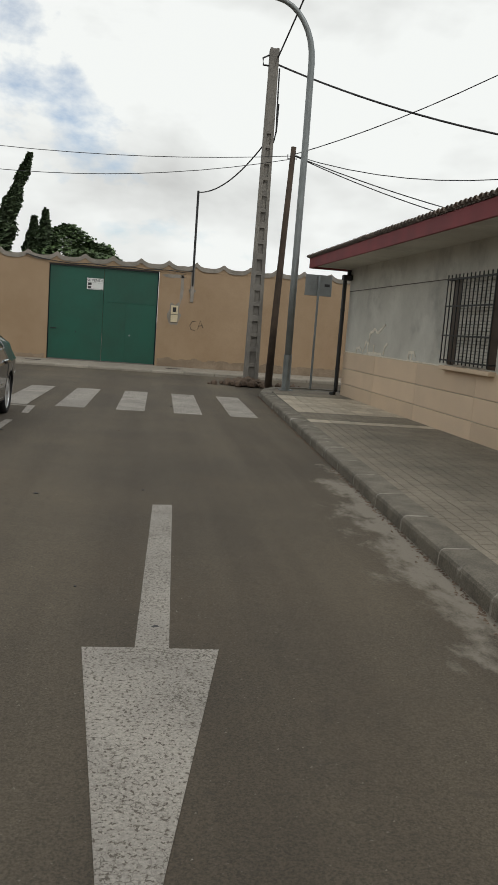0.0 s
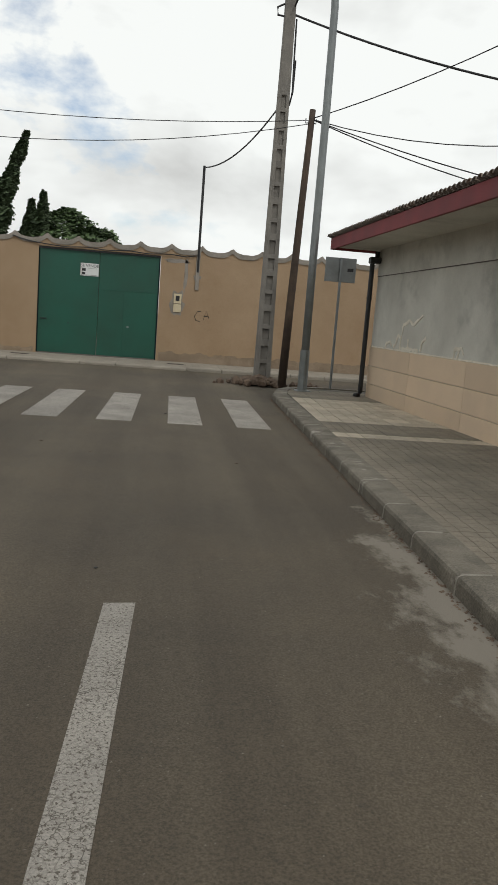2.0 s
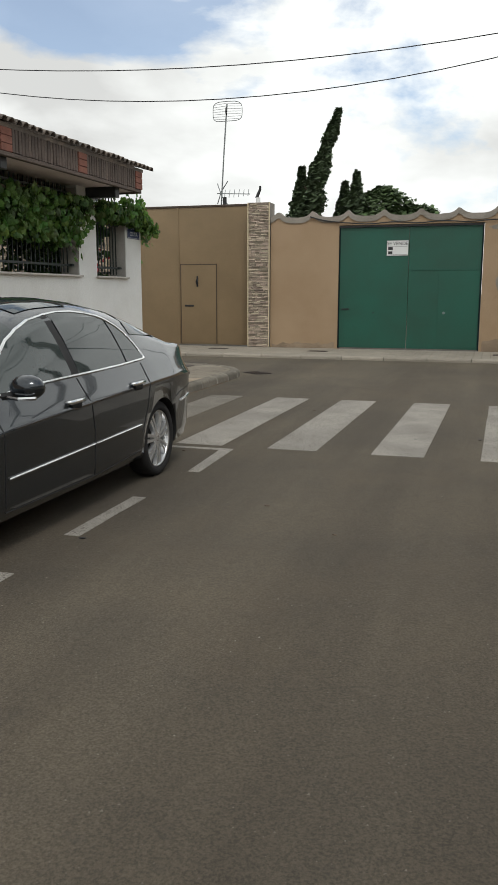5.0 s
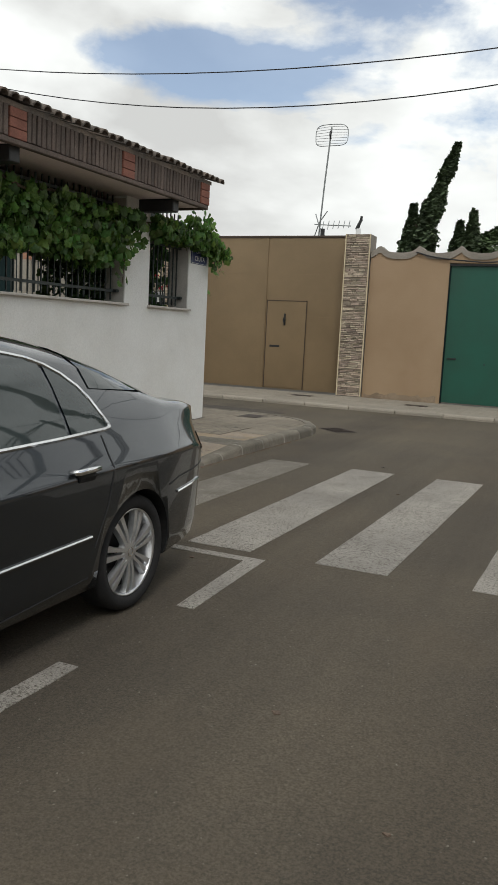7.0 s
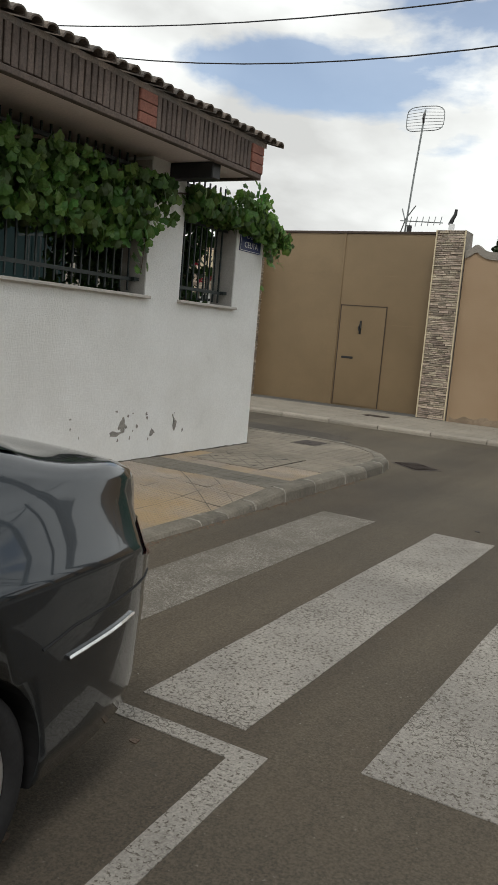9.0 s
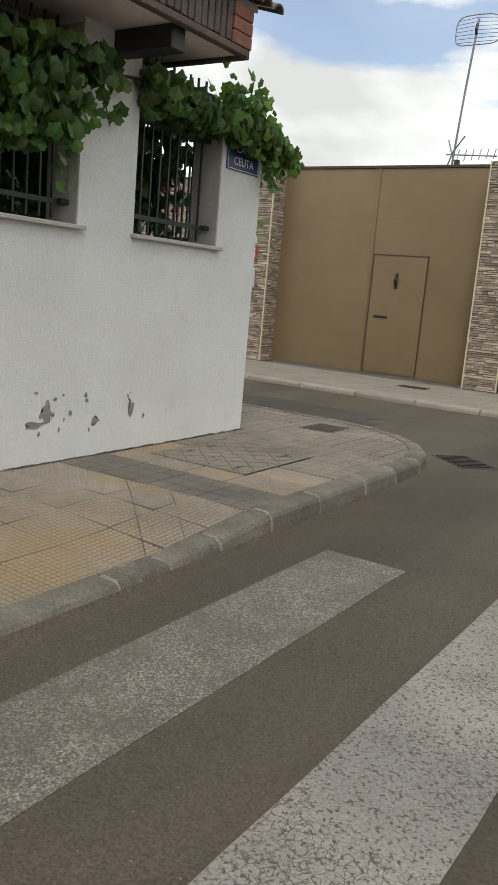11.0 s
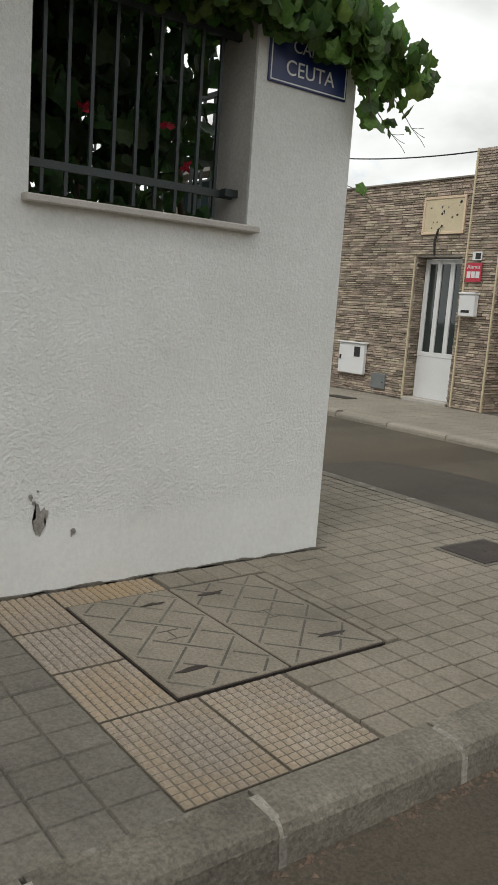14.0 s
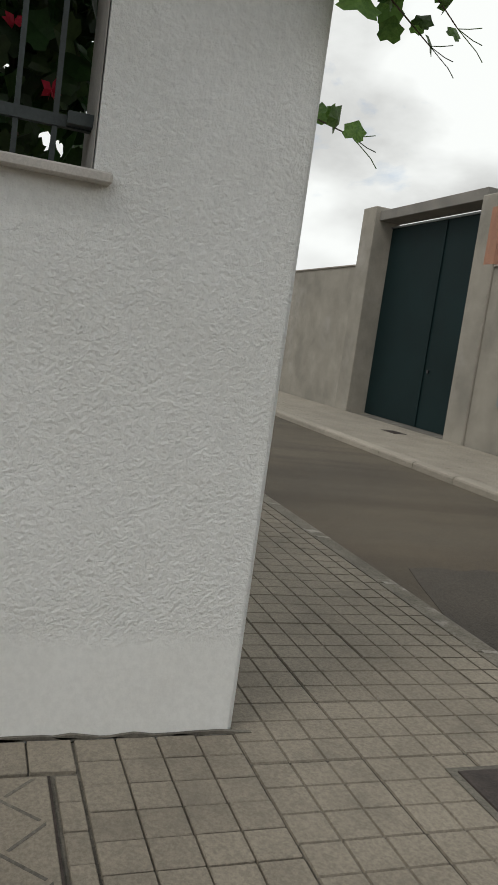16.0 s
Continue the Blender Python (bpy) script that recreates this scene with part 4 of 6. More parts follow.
def stones(name, x0, x1, z0, z1, y, parent, seed, holes=(), face="y"):
    """Split-stone cladding in thin uneven courses, a few millimetres to two centimetres proud."""
    r = random.Random(seed)
    verts, faces = [], []
    z = z0
    while z < z1 - 0.01:
        h = min(r.choice((0.032, 0.038, 0.044, 0.052)), z1 - z)
        x = x0 - r.uniform(0, 0.2)
        while x < x1:
            w = r.uniform(0.09, 0.3)
            a, b_ = max(x, x0), min(x + w, x1)
            x += w
            if b_ - a < 0.015 or any(a < hx1 and b_ > hx0 and z + h > hz0 and z < hz1 for hx0, hx1, hz0, hz1 in holes):
                segs = []
                if b_ - a >= 0.015:
                    for hx0, hx1, hz0, hz1 in holes:
                        if z + h > hz0 and z < hz1 and a < hx1 and b_ > hx0:
                            if a < hx0 - 0.02:
                                segs.append((a, hx0))
                            if b_ > hx1 + 0.02:
                                segs.append((hx1, b_))
            else:
                segs = [(a, b_)]
            for a2, b2 in segs:
                d = r.uniform(0.006, 0.03)
                g = 0.003
                k = len(verts)
                for u, v in ((a2 + g, z + g), (b2 - g, z + g), (b2 - g, z + h - g), (a2 + g, z + h - g)):
                    verts.append((u, y, v) if face == "y" else (y, u, v))
                for u, v in ((a2 + g + 0.005, z + g + 0.005), (b2 - g - 0.005, z + g + 0.005), (b2 - g - 0.005, z + h - g - 0.005), (a2 + g + 0.005, z + h - g - 0.005)):
                    e = d + r.uniform(-0.004, 0.004)
                    verts.append((u, y - e, v) if face == "y" else (y + (e if face == "x+" else -e), u, v))
                faces += [(k + 4, k + 5, k + 6, k + 7), (k, k + 1, k + 5, k + 4), (k + 1, k + 2, k + 6, k + 5), (k + 2, k + 3, k + 7, k + 6), (k + 3, k, k + 4, k + 7)]
        z += h
    me = bpy.data.meshes.new(name)
    me.from_pydata(verts, [], faces)
    me.materials.append(CLADDING)
    ob = new(name, me)
    ob.parent = parent
    return tagged(ob, kind="stuff", label="thin split-stone strips in tan and brown")


for x0, x1, top, seed in ((-6.12, -5.52, 3.97, 21), (-11.0, -10.4, 4.12, 22)):
    pil = thing("gate_pillar", "square pillar clad in thin split stone", "pillar", "gate pillars", at=(0, 0, 0))
    part("core", box(x0, FY - 0.06, 0, x1, FY + 0.45, top), CEMENT, pil)
    stones("cladding", x0, x1, 0.1, top, FY - 0.06, pil, seed)
    stones("cladding", FY - 0.06, FY + 0.45, 0.1, top, x1 if seed == 22 else x0, pil, seed + 5, face="x+" if seed == 22 else "x-")
    part("corner_trim", box(x1 - 0.012, FY - 0.1, 0.1, x1 + 0.012, FY - 0.076, top), PANEL_CREAM, pil)
    part("corner_trim", box(x0 - 0.012, FY - 0.1, 0.1, x0 + 0.012, FY - 0.076, top), PANEL_CREAM, pil)

bg = thing("brown_gate", "tall golden-brown sheet metal gate with a small door, closed", "gate", at=(-10.4, RECESS, 0.08))
BW = 4.28
for x0, x1 in ((0.0, 2.05), (2.065, BW)):
    lf = part("gate_leaf", box(x0, 0, 0.03, x1, 0.05, 3.86, 0.004), BROWN_STEEL, bg)
for z in (0.95, 1.9, 2.95):
    part("sheet_seam", box(0.01, -0.003, z, BW - 0.01, 0, z + 0.012), BROWN_STEEL, bg)
part("top_rail", box(-0.02, -0.03, 3.86, BW + 0.02, 0.07, 3.91, 0.005), DARK_BROWN, bg)
part("stile", box(2.03, -0.02, 0.03, 2.085, 0.0, 3.86, 0.004), BROWN_STEEL, bg)
D0, D1 = 2.13, 3.2
wd = part("small_door", box(D0, -0.012, 0.06, D1, 0, 2.27, 0.003), BROWN_STEEL, bg)
for x0, x1, z0, z1 in ((D0 - 0.02, D0, 0.05, 2.3), (D1, D1 + 0.02, 0.05, 2.3), (D0 - 0.02, D1 + 0.02, 2.275, 2.295)):
    part("door_edge", box(x0, -0.016, z0, x1, -0.002, z1), DARK_BROWN, wd)
part("knocker", tube([(2.63, -0.03, 1.9), (2.6, -0.05, 1.8), (2.63, -0.05, 1.7), (2.66, -0.05, 1.8), (2.63, -0.03, 1.88)], 0.014, 6), BLACK_METAL, wd)
part("knocker_plate", box(2.605, -0.022, 1.66, 2.655, -0.012, 1.96, 0.006), BLACK_METAL, wd)
part("letter_slot", box(2.24, -0.02, 1.1, 2.52, -0.012, 1.15, 0.004), BLACK_METAL, wd)

# stone-clad frontage with a white door
shop = thing("stone_house", "low flat-roofed house clad in thin split stone with a white door", "house")
SX0, SX1, STOP = -14.02, -11.0, 3.72
DX0, DX1, DTOP = -12.12, -11.16, 2.5
part("core", box(SX0, FY + 0.02, 0, DX0, FY + 0.4, STOP), CEMENT, shop)
part("core", box(DX1, FY + 0.02, 0, SX1, FY + 0.4, STOP), CEMENT, shop)
part("core", box(DX0, FY + 0.02, DTOP, DX1, FY + 0.4, STOP), CEMENT, shop)
PX0, PX1, PZ0, PZ1 = -12.05, -11.18, 2.86, 3.46
stones("cladding", SX0, SX1, 0.1, STOP, FY + 0.02, shop, 31, holes=((DX0, DX1, 0, DTOP), (PX0, PX1, PZ0, PZ1)))
stones("cladding", FY + 0.02, FY + 0.3, 0.1, DTOP, DX0, shop, 32, face="x+")
part("coping", box(SX0 - 0.02, FY - 0.03, STOP, SX1, FY + 0.42, STOP + 0.03, 0.006), CEMENT, shop)
part("blank_panel", box(PX0 + 0.03, FY - 0.012, PZ0 + 0.03, PX1 - 0.03, FY + 0.02, PZ1 - 0.03, 0.004), PANEL_CREAM, shop, "cream blank panel")
for x0, x1, z0, z1 in ((PX0, PX1, PZ0, PZ0 + 0.04), (PX0, PX1, PZ1 - 0.04, PZ1), (PX0, PX0 + 0.04, PZ0 + 0.04, PZ1 - 0.04), (PX1 - 0.04, PX1, PZ0 + 0.04, PZ1 - 0.04)):
    part("panel_frame", box(x0, FY - 0.025, z0, x1, FY + 0.02, z1, 0.004), STONE_PANEL, shop)
for i in range(14):
    part("panel_stain", prism(blob(rnd.uniform(PX0 + 0.1, PX1 - 0.1), rnd.uniform(PZ0 + 0.1, PZ1 - 0.1), rnd.uniform(0.008, 0.025), rnd.uniform(0.01, 0.03), i * 1.3, 8, 0.5), FY - 0.0135, FY - 0.01, "y"), INK, shop)
part("hanging_wire", tube([(-11.62, FY - 0.02, 3.0), (-11.66, FY - 0.06, 2.93), (-11.72, FY - 0.05, 2.75), (-11.72, FY - 0.02, 2.52)], 0.018, 6), CABLE, shop)
dr = part("door", box(DX0 + 0.04, FY + 0.22, 0.14, DX1, FY + 0.27, 0.85, 0.004), PVC_WHITE, shop, "white door with dark glass strips")
for x in (0.04, 0.3, 0.575, 0.86):
    part("door_stile", box(DX0 + x, FY + 0.215, 0.85, DX0 + x + 0.09, FY + 0.27, 2.44, 0.006), PVC_WHITE, dr)
part("door_rail", box(DX0 + 0.04, FY + 0.214, 2.4, DX1, FY + 0.272, 2.48, 0.006), PVC_WHITE, dr)
part("door_rail", box(DX0 + 0.04, FY + 0.214, 0.85, DX1, FY + 0.272, 0.93, 0.006), PVC_WHITE, dr)
part("glass_strip", box(DX0 + 0.1, FY + 0.24, 0.9, DX1 - 0.03, FY + 0.25, 2.42), CAR_GLASS, dr)
part("door_handle", tube([(DX1 - 0.1, FY + 0.19, 1.25), (DX1 - 0.1, FY + 0.16, 1.25), (DX1 - 0.1, FY + 0.16, 1.4), (DX1 - 0.1, FY + 0.19, 1.4)], 0.012, 6), GALV, dr)
part("doorstep", box(DX0, FY - 0.02, 0.06, DX1, FY + 0.3, 0.14, 0.006), SILL, shop)
part("edge_trim", box(DX0 - 0.012, FY - 0.03, 0.1, DX0 + 0.008, FY, DTOP), PANEL_CREAM, shop)
cab = thing("gas_cabinet", "white wall cabinet with a small dark window", "cabinet", at=(-13.4, FY - 0.03, 0.4))
part("door", box(-0.33, -0.05, 0.0, 0.33, 0.03, 0.56, 0.012), PVC_WHITE, cab)
part("hood", box(-0.36, -0.08, 0.56, 0.36, 0.03, 0.585, 0.005), PVC_WHITE, cab)
part("inspection_window", box(0.08, -0.056, 0.32, 0.23, -0.049, 0.5), INK, cab)
part("latch", tube([(-0.27, -0.06, 0.25), (-0.27, -0.05, 0.33)], 0.02, 8), INK, cab)
for x, z, s in ((-12.72, 0.2, "small grey meter flap in the stone wall"), (-14.75, 0.88, "grey meter flap in the cement wall")):
    fl = thing("meter_flap", s, "meter flap", at=(x, FY - 0.012, z))
    part("door", box(-0.17, -0.018, 0, 0.17, 0.05, 0.27, 0.008), GALV, fl)
    part("keyhole", tube([(0.12, -0.024, 0.12), (0.12, -0.017, 0.12)], 0.014, 8), INK, fl)
mail = thing("letter_box", "white metal letter box on the stone pillar", "letter box", at=(-10.82, FY - 0.1, 1.56))
part("body", box(-0.15, -0.1, 0, 0.15, 0.01, 0.34, 0.012), PVC_WHITE, mail)
part("lid", box(-0.16, -0.115, 0.34, 0.16, 0.01, 0.375, 0.008), PVC_WHITE, mail)
part("label_slot", box(-0.09, -0.104, 0.06, 0.07, -0.099, 0.1), INK, mail)
alarm = thing("alarm_sign", "red and white alarm sign on the stone pillar", "sign", at=(-10.82, FY - 0.1, 2.1))
part("plate", box(-0.15, -0.012, 0, 0.15, 0, 0.29, 0.003), SIGN_RED, alarm)
lettering("lettering", "Alarma", 0.085, pose(0, -0.0135, 0.23, 90), PLATE_WHITE, alarm, 0.001)
for i in range(3):
    part("print_block", box(-0.12 + i * 0.085, -0.0145, 0.06, -0.05 + i * 0.085, -0.0125, 0.16), PLATE_WHITE, alarm)
number = thing("house_number", "small white number plate above the alarm sign", "sign", at=(-10.78, FY - 0.1, 2.43))
part("plate", box(-0.09, -0.012, 0, 0.09, 0, 0.13, 0.003), PLATE_WHITE, number)
part("print_bar", box(-0.03, -0.014, 0.02, 0.07, -0.0125, 0.11), INK, number)

# grey walls and the dark gate to the west
gw = thing("grey_wall", "patchy grey cement-rendered yard wall", "wall", kind="structure")
part("wall_panel", box(-15.7, FY + 0.02, 0, SX0, FY + 0.3, 3.25), GREY_WALL, gw)
part("wall_post", box(-16.35, FY - 0.03, 0, -15.7, FY + 0.5, 4.55, 0.02), GREY_WALL, gw)
part("brick_patch", box(-15.98, FY - 0.034, 3.3, -15.69, FY + 0.4, 4.3), BRICK, gw, "bare red brick side of the post")
part("wall_cap", box(-15.7, FY - 0.01, 3.25, SX0, FY + 0.33, 3.29, 0.008), CEMENT, gw)
part("wall_post", box(-21.15, FY - 0.06, 0, -20.5, FY + 0.6, 4.82, 0.02), GREY_WALL, gw)
part("wall_panel", box(-34, FY + 0.02, 0, -21.1, FY + 0.3, 3.5), GREY_WALL, gw)
part("wall_cap", box(-34, FY - 0.01, 3.5, -21.1, FY + 0.33, 3.54, 0.008), CEMENT, gw)
part("lintel", box(-20.5, FY + 0.06, 4.5, -16.35, FY + 0.6, 4.72, 0.01), POLE_CONCRETE, gw)
dg = thing("dark_gate", "tall dark green steel double gate, closed", "gate", at=(-20.5, FY + 0.42, 0.08))
for x0, x1 in ((0.02, 2.35), (2.37, 4.13)):
    part("gate_leaf", box(x0, 0, 0.02, x1, 0.05, 4.3, 0.004), DARK_GREEN_STEEL, dg)
part("centre_bar", box(2.33, -0.03, 0.02, 2.4, 0, 4.28, 0.006), DARK_GREEN_STEEL, dg)
part("top_rail", box(0.02, -0.04, 4.29, 4.13, 0.05, 4.33, 0.005), GALV, dg)
part("lock", tube([(2.55, -0.03, 1.2), (2.55, 0, 1.2)], 0.04, 10), BLACK_METAL, dg)

# the ochre house next to the porch, south of it
och = thing("house_ochre", "ochre rendered house front with a tiled band", "house", at=(-5.95, 14.9, 0))
part("wall", box(-6.0, -30, 0, 0.01, 0.04, 3.3), OCHRE, och)
part("tile_band", box(0.01, -30, 2.75, 0.05, 0.04, 3.1, 0.01), TILE_RED, och)
part("corner_strip", box(0.01, -0.1, 0.1, 0.03, 0.03, 2.75, 0.006), PANEL_CREAM, och)
part("meter_door", box(0.01, -0.75, 1.95, 0.04, -0.3, 2.4, 0.01), PANEL_CREAM, och)
part("letter_box", box(0.01, -0.75, 1.5, 0.1, -0.35, 1.85, 0.01), PVC_WHITE, och)

# ---- poles, lamp and cables ----
post = thing("concrete_pole", "tall tapering concrete utility pole with recessed panels", "utility pole", at=(2.76, 22.3, 0))
b = bmesh.new()
H = 9.0
sect = []
for z, w, d in ((0, 0.2, 0.15), (H, 0.115, 0.1)):
    sect.append([b.verts.new((x, y, z)) for x, y in ((-w, -d), (-w * 0.45, -d), (-w * 0.38, -d * 0.55), (w * 0.38, -d * 0.55), (w * 0.45, -d), (w, -d), (w, d), (-w, d))])
for k in range(8):
    b.faces.new((sect[0][k], sect[0][(k + 1) % 8], sect[1][(k + 1) % 8], sect[1][k]))
b.faces.new(sect[1])
bmesh.ops.recalc_face_normals(b, faces=b.faces[:])
part("shaft", b, POLE_CONCRETE, post)
for i in range(16):
    z = 0.55 + i * 0.42
    w = 0.2 - 0.085 * z / H
    part("web", box(-w * 0.5, -0.145 + 0.045 * z / H, z, w * 0.5, -0.07, z + (0.16 if i % 2 else 0.1), 0.006), POLE_CONCRETE, post)
part("head", box(-0.125, -0.11, H - 2.2, 0.125, 0.1, H - 0.02, 0.015), POLE_CONCRETE, post)
part("bracket", tube([(-0.12, -0.02, 8.55), (-0.28, -0.05, 8.55), (-0.3, -0.05, 8.72), (-0.14, 0, 8.82)], 0.025, 6), CABLE, post)
part("hanging_cable", tube([(0.16, -0.06, 8.5), (0.17, -0.1, 7.6), (0.19, -0.1, 6.9), (0.14, -0.08, 6.6), (0.2, -0.08, 6.9), (0.21, -0.07, 7.6)], 0.022, 6), CABLE, post)
mound = thing("rubble_mound", "low mound of soil and broken concrete around the pole", "rubble", kind="stuff")
b = bmesh.new()
r2 = random.Random(4)
for i in range(110):
    a, r = r2.uniform(0, 6.28), abs(r2.gauss(0, 0.38))
    s = r2.uniform(0.04, 0.13)
    q = bmesh.new()
    bmesh.ops.create_icosphere(q, subdivisions=1, radius=s)
    for v in q.verts:
        v.co = Vector((2.7 + r * math.cos(a) * 1.3, 22.05 + r * math.sin(a) * 0.8, max(0, 0.16 - r * 0.16))) + v.co * (1 + r2.uniform(-0.25, 0.25))
    merge(b, q)
part("stones", b, RUBBLE, mound, kind="stuff")
wood = thing("wooden_pole", "slim weathered wooden cable pole", "utility pole", at=(3.17, 21.6, 0))
part("shaft", tube([(0, 0, 0), (0.05, 0, 2), (0.12, 0, 4.2), (0.2, 0, 6.4)], 0.105, 10, 0.07), WOOD_POLE, wood, smooth=True)
for dx in (-0.12, 0.12):
    part("hook", tube([(0.18, 0, 6.12), (0.18 + dx, 0, 6.1), (0.18 + dx, 0, 6.2)], 0.014, 5), CABLE, wood)
lamp = thing("street_lamp", "grey galvanised street lamp column with a curved arm", "street lamp", at=(3.39, 20.0, PAVE))
col = [(0, 0, 0.0), (0, 0, 3), (0.01, 0, 6.0), (0.0, 0, 7.9)]
arm = [(-1.0 + 1.0 * math.cos(a), 0, 7.9 + 1.35 * math.sin(a)) for a in [1.5 * k / 8 for k in range(1, 9)]]
part("column", tube(col + arm + [(-1.6, 0, 9.32)], 0.09, 12, 0.05), GALV, lamp, smooth=True)
part("base_sleeve", tube([(0, 0, 0.0), (0, 0, 0.9)], 0.105, 12), GALV, lamp)
part("base_plate", box(-0.17, -0.17, 0, 0.17, 0.17, 0.02, 0.004), GALV, lamp)
part("lamp_head", box(-2.25, -0.13, 9.26, -1.55, 0.13, 9.4, 0.04), GALV, lamp)
sign = thing("road_sign", "grey back of a road sign pair on a thin post", "road sign", at=(4.25, 21.1, PAVE))
part("post", tube([(0, 0, 0), (0, 0, 3.02)], 0.03, 10), GALV, sign)
for x0, x1 in ((-0.36, -0.01), (0.01, 0.36)):
    part("plate", box(x0, 0.03, 2.47, x1, 0.05, 3.02, 0.006), GALV, sign)
part("sticker", box(0.16, 0.024, 2.72, 0.3, 0.031, 2.79), INK, sign)


def cable(name, pts, r, label):
    c = part(name, tube(pts, r, 6), CABLE, None, label, category="cable")
    return c


LBL = "black overhead cable sagging between poles"
P2 = (3.35, 21.6, 6.2)
cable("cable", [(x, 21.6, 5.7 + 0.0095 * (x + 3.7) ** 2) for x in [3.35 - 0.95 * i for i in range(28)]], 0.009, LBL)
cable("cable", [(x, 21.6, 5.13 + 0.0165 * (x + 4.3) ** 2) for x in [3.35 - 0.8 * i for i in range(26)]], 0.009, LBL)
cable("cable", sag(P2, (9.0, 17.5, 4.15), 0.15), 0.014, LBL)
cable("cable", sag(P2, (9.3, 18.5, 4.15), 0.2), 0.014, LBL)
cable("cable", sag(P2, (14, 15.0, 7.6), 1.3), 0.012, LBL)
cable("cable", sag(P2, (12, 13.0, 10.5), 0.6), 0.012, LBL)
cable("cable", sag((2.85, 22.25, 8.6), (9.5, 18, 6.2), 0.25), 0.026, "thick black bundled overhead cable")
cable("cable", sag((2.85, 22.25, 8.75), (4.3, 10, 13.5), 0.2), 0.022, "thick black bundled overhead cable")
cable("cable", sag((2.7, 22.25, 6.6), (1.23, FY - 0.02, 6.05), 0.35), 0.02, LBL)
cable("cable", [(x, FY - 0.05, 3.36 + 0.02 * math.sin(x * 5) + (0.22 if x < -3.5 else 0.0) * min(1, (-3.5 - x))) for x in [-4.4 + 0.25 * i for i in range(22)]] + [(1.2, FY - 0.05, 3.4), (1.23, FY - 0.06, 3.7), (1.23, FY - 0.06, 6.0)], 0.016, "black cable clipped along the wall top")
cable("cable", sag((-11.0, FY + 0.2, 4.15), (-15.9, FY + 0.2, 4.6), 0.12), 0.012, LBL)

aer = thing("roof_antenna", "thin television antenna mast with two aerials", "antenna", at=(-7.78, 30.5, 3.6))
part("mast", tube([(0, 0, -3.6), (0, 0, 0), (0.12, 0, 2.0), (0.23, 0, 3.5)], 0.022, 6), GALV, aer)
rim = []
for k in range(25):
    a = 2 * math.pi * k / 24
    ca, sa = math.cos(a), math.sin(a)
    rim.append((0.22 + 0.46 * math.copysign(abs(ca) ** 0.45, ca), 0.08 * abs(ca), 3.3 + 0.28 * math.copysign(abs(sa) ** 0.55, sa)))
part("panel_rim", tube(rim, 0.011, 5), GALV, aer)
for k in range(-3, 4):
    part("panel_wire", tube([(-0.22, 0.07, 3.3 + k * 0.068), (0.22, 0, 3.3 + k * 0.075), (0.66, 0.07, 3.3 + k * 0.068)], 0.006, 5), GALV, aer)
part("dipole", tube([(0.22, -0.02, 3.2), (0.22, -0.06, 3.3), (0.22, -0.02, 3.4)], 0.028, 6), BLACK_METAL, aer)
part("yagi_boom", tube([(-0.1, 0, 0.95), (0.95, 0, 0.9)], 0.014, 5), GALV, aer)
for k in range(6):
    part("yagi_rod", tube([(0.15 + k * 0.15, -0.05, 0.8 + 0.01 * k), (0.15 + k * 0.15, 0.05, 1.05)], 0.01, 5), GALV, aer)
for s in (-1, 1):
    part("reflector", tube([(0, 0, 0.95), (0.25, 0, 0.95 + 0.35 * s)], 0.016, 5), GALV, aer)
    part("reflector", tube([(0.02, 0, 0.95), (-0.12, 0.1, 0.95 + 0.3 * s)], 0.016, 5), GALV, aer)




vent = thing("vent_pipe", "short dark vent pipe standing behind the brown gate", "pipe", at=(-7.6, 30.4, 0))
part("pipe", tube([(0, 0, 0), (0, 0, 2.2), (0, 0, 4.42)], 0.06, 10), BLACK_METAL, vent)
rag = thing("pillar_pipe", "pale pipe stub with a dark rag on the stone pillar", "pipe", at=(-5.92, FY + 0.2, 3.97))
part("stub", tube([(0, 0, 0), (0, 0, 0.16)], 0.06, 10), PVC_WHITE, rag)
part("rag", tube([(-0.04, 0, 0.14), (0.0, 0, 0.25), (0.05, 0.01, 0.36), (0.06, 0, 0.46)], 0.05, 8, 0.03), BLACK_METAL, rag)

# ---- parked car ----
def curve_at(table, u):
    """Smooth value at u in a table of (u, value)."""
    for (a, p), (b_, q) in zip(table, table[1:]):
        if u <= b_:
            t = max(0.0, (u - a) / (b_ - a))
            return p + (q - p) * t
    return table[-1][1]


def smooth_at(table, u, w=0.06):
    return sum(curve_at(table, u + w * k) for k in (-2, -1, 0, 1, 2)) / 5


LEN = 4.7
TOPLINE = [(0, 0.56), (0.06, 0.66), (0.22, 0.77), (0.6, 0.87), (1.0, 0.945), (1.15, 0.995), (1.47, 1.23), (1.87, 1.435), (2.25, 1.512), (2.6, 1.53), (3.0, 1.515), (3.35, 1.46), (3.7, 1.345), (4.0, 1.205), (4.2, 1.135), (4.5, 1.115), (4.62, 1.08), (LEN, 0.9)]
BELT = [(0, 0.52), (0.06, 0.62), (0.22, 0.72), (0.6, 0.81), (1.0, 0.87), (1.4, 0.915), (2.5, 0.955), (3.5, 0.985), (4.15, 0.995), (4.45, 0.985), (4.6, 0.94), (LEN, 0.8)]
PLAN = [(0, 0.56), (0.05, 0.66), (0.15, 0.75), (0.35, 0.825), (0.7, 0.878), (1.2, 0.9), (2.4, 0.91), (3.5, 0.905), (4.0, 0.89), (4.3, 0.855), (4.5, 0.805), (4.63, 0.73), (LEN, 0.62)]
UNDER = [(0, 0.26), (0.2, 0.2), (0.6, 0.19), (3.9, 0.2), (4.5, 0.24), (LEN, 0.27)]
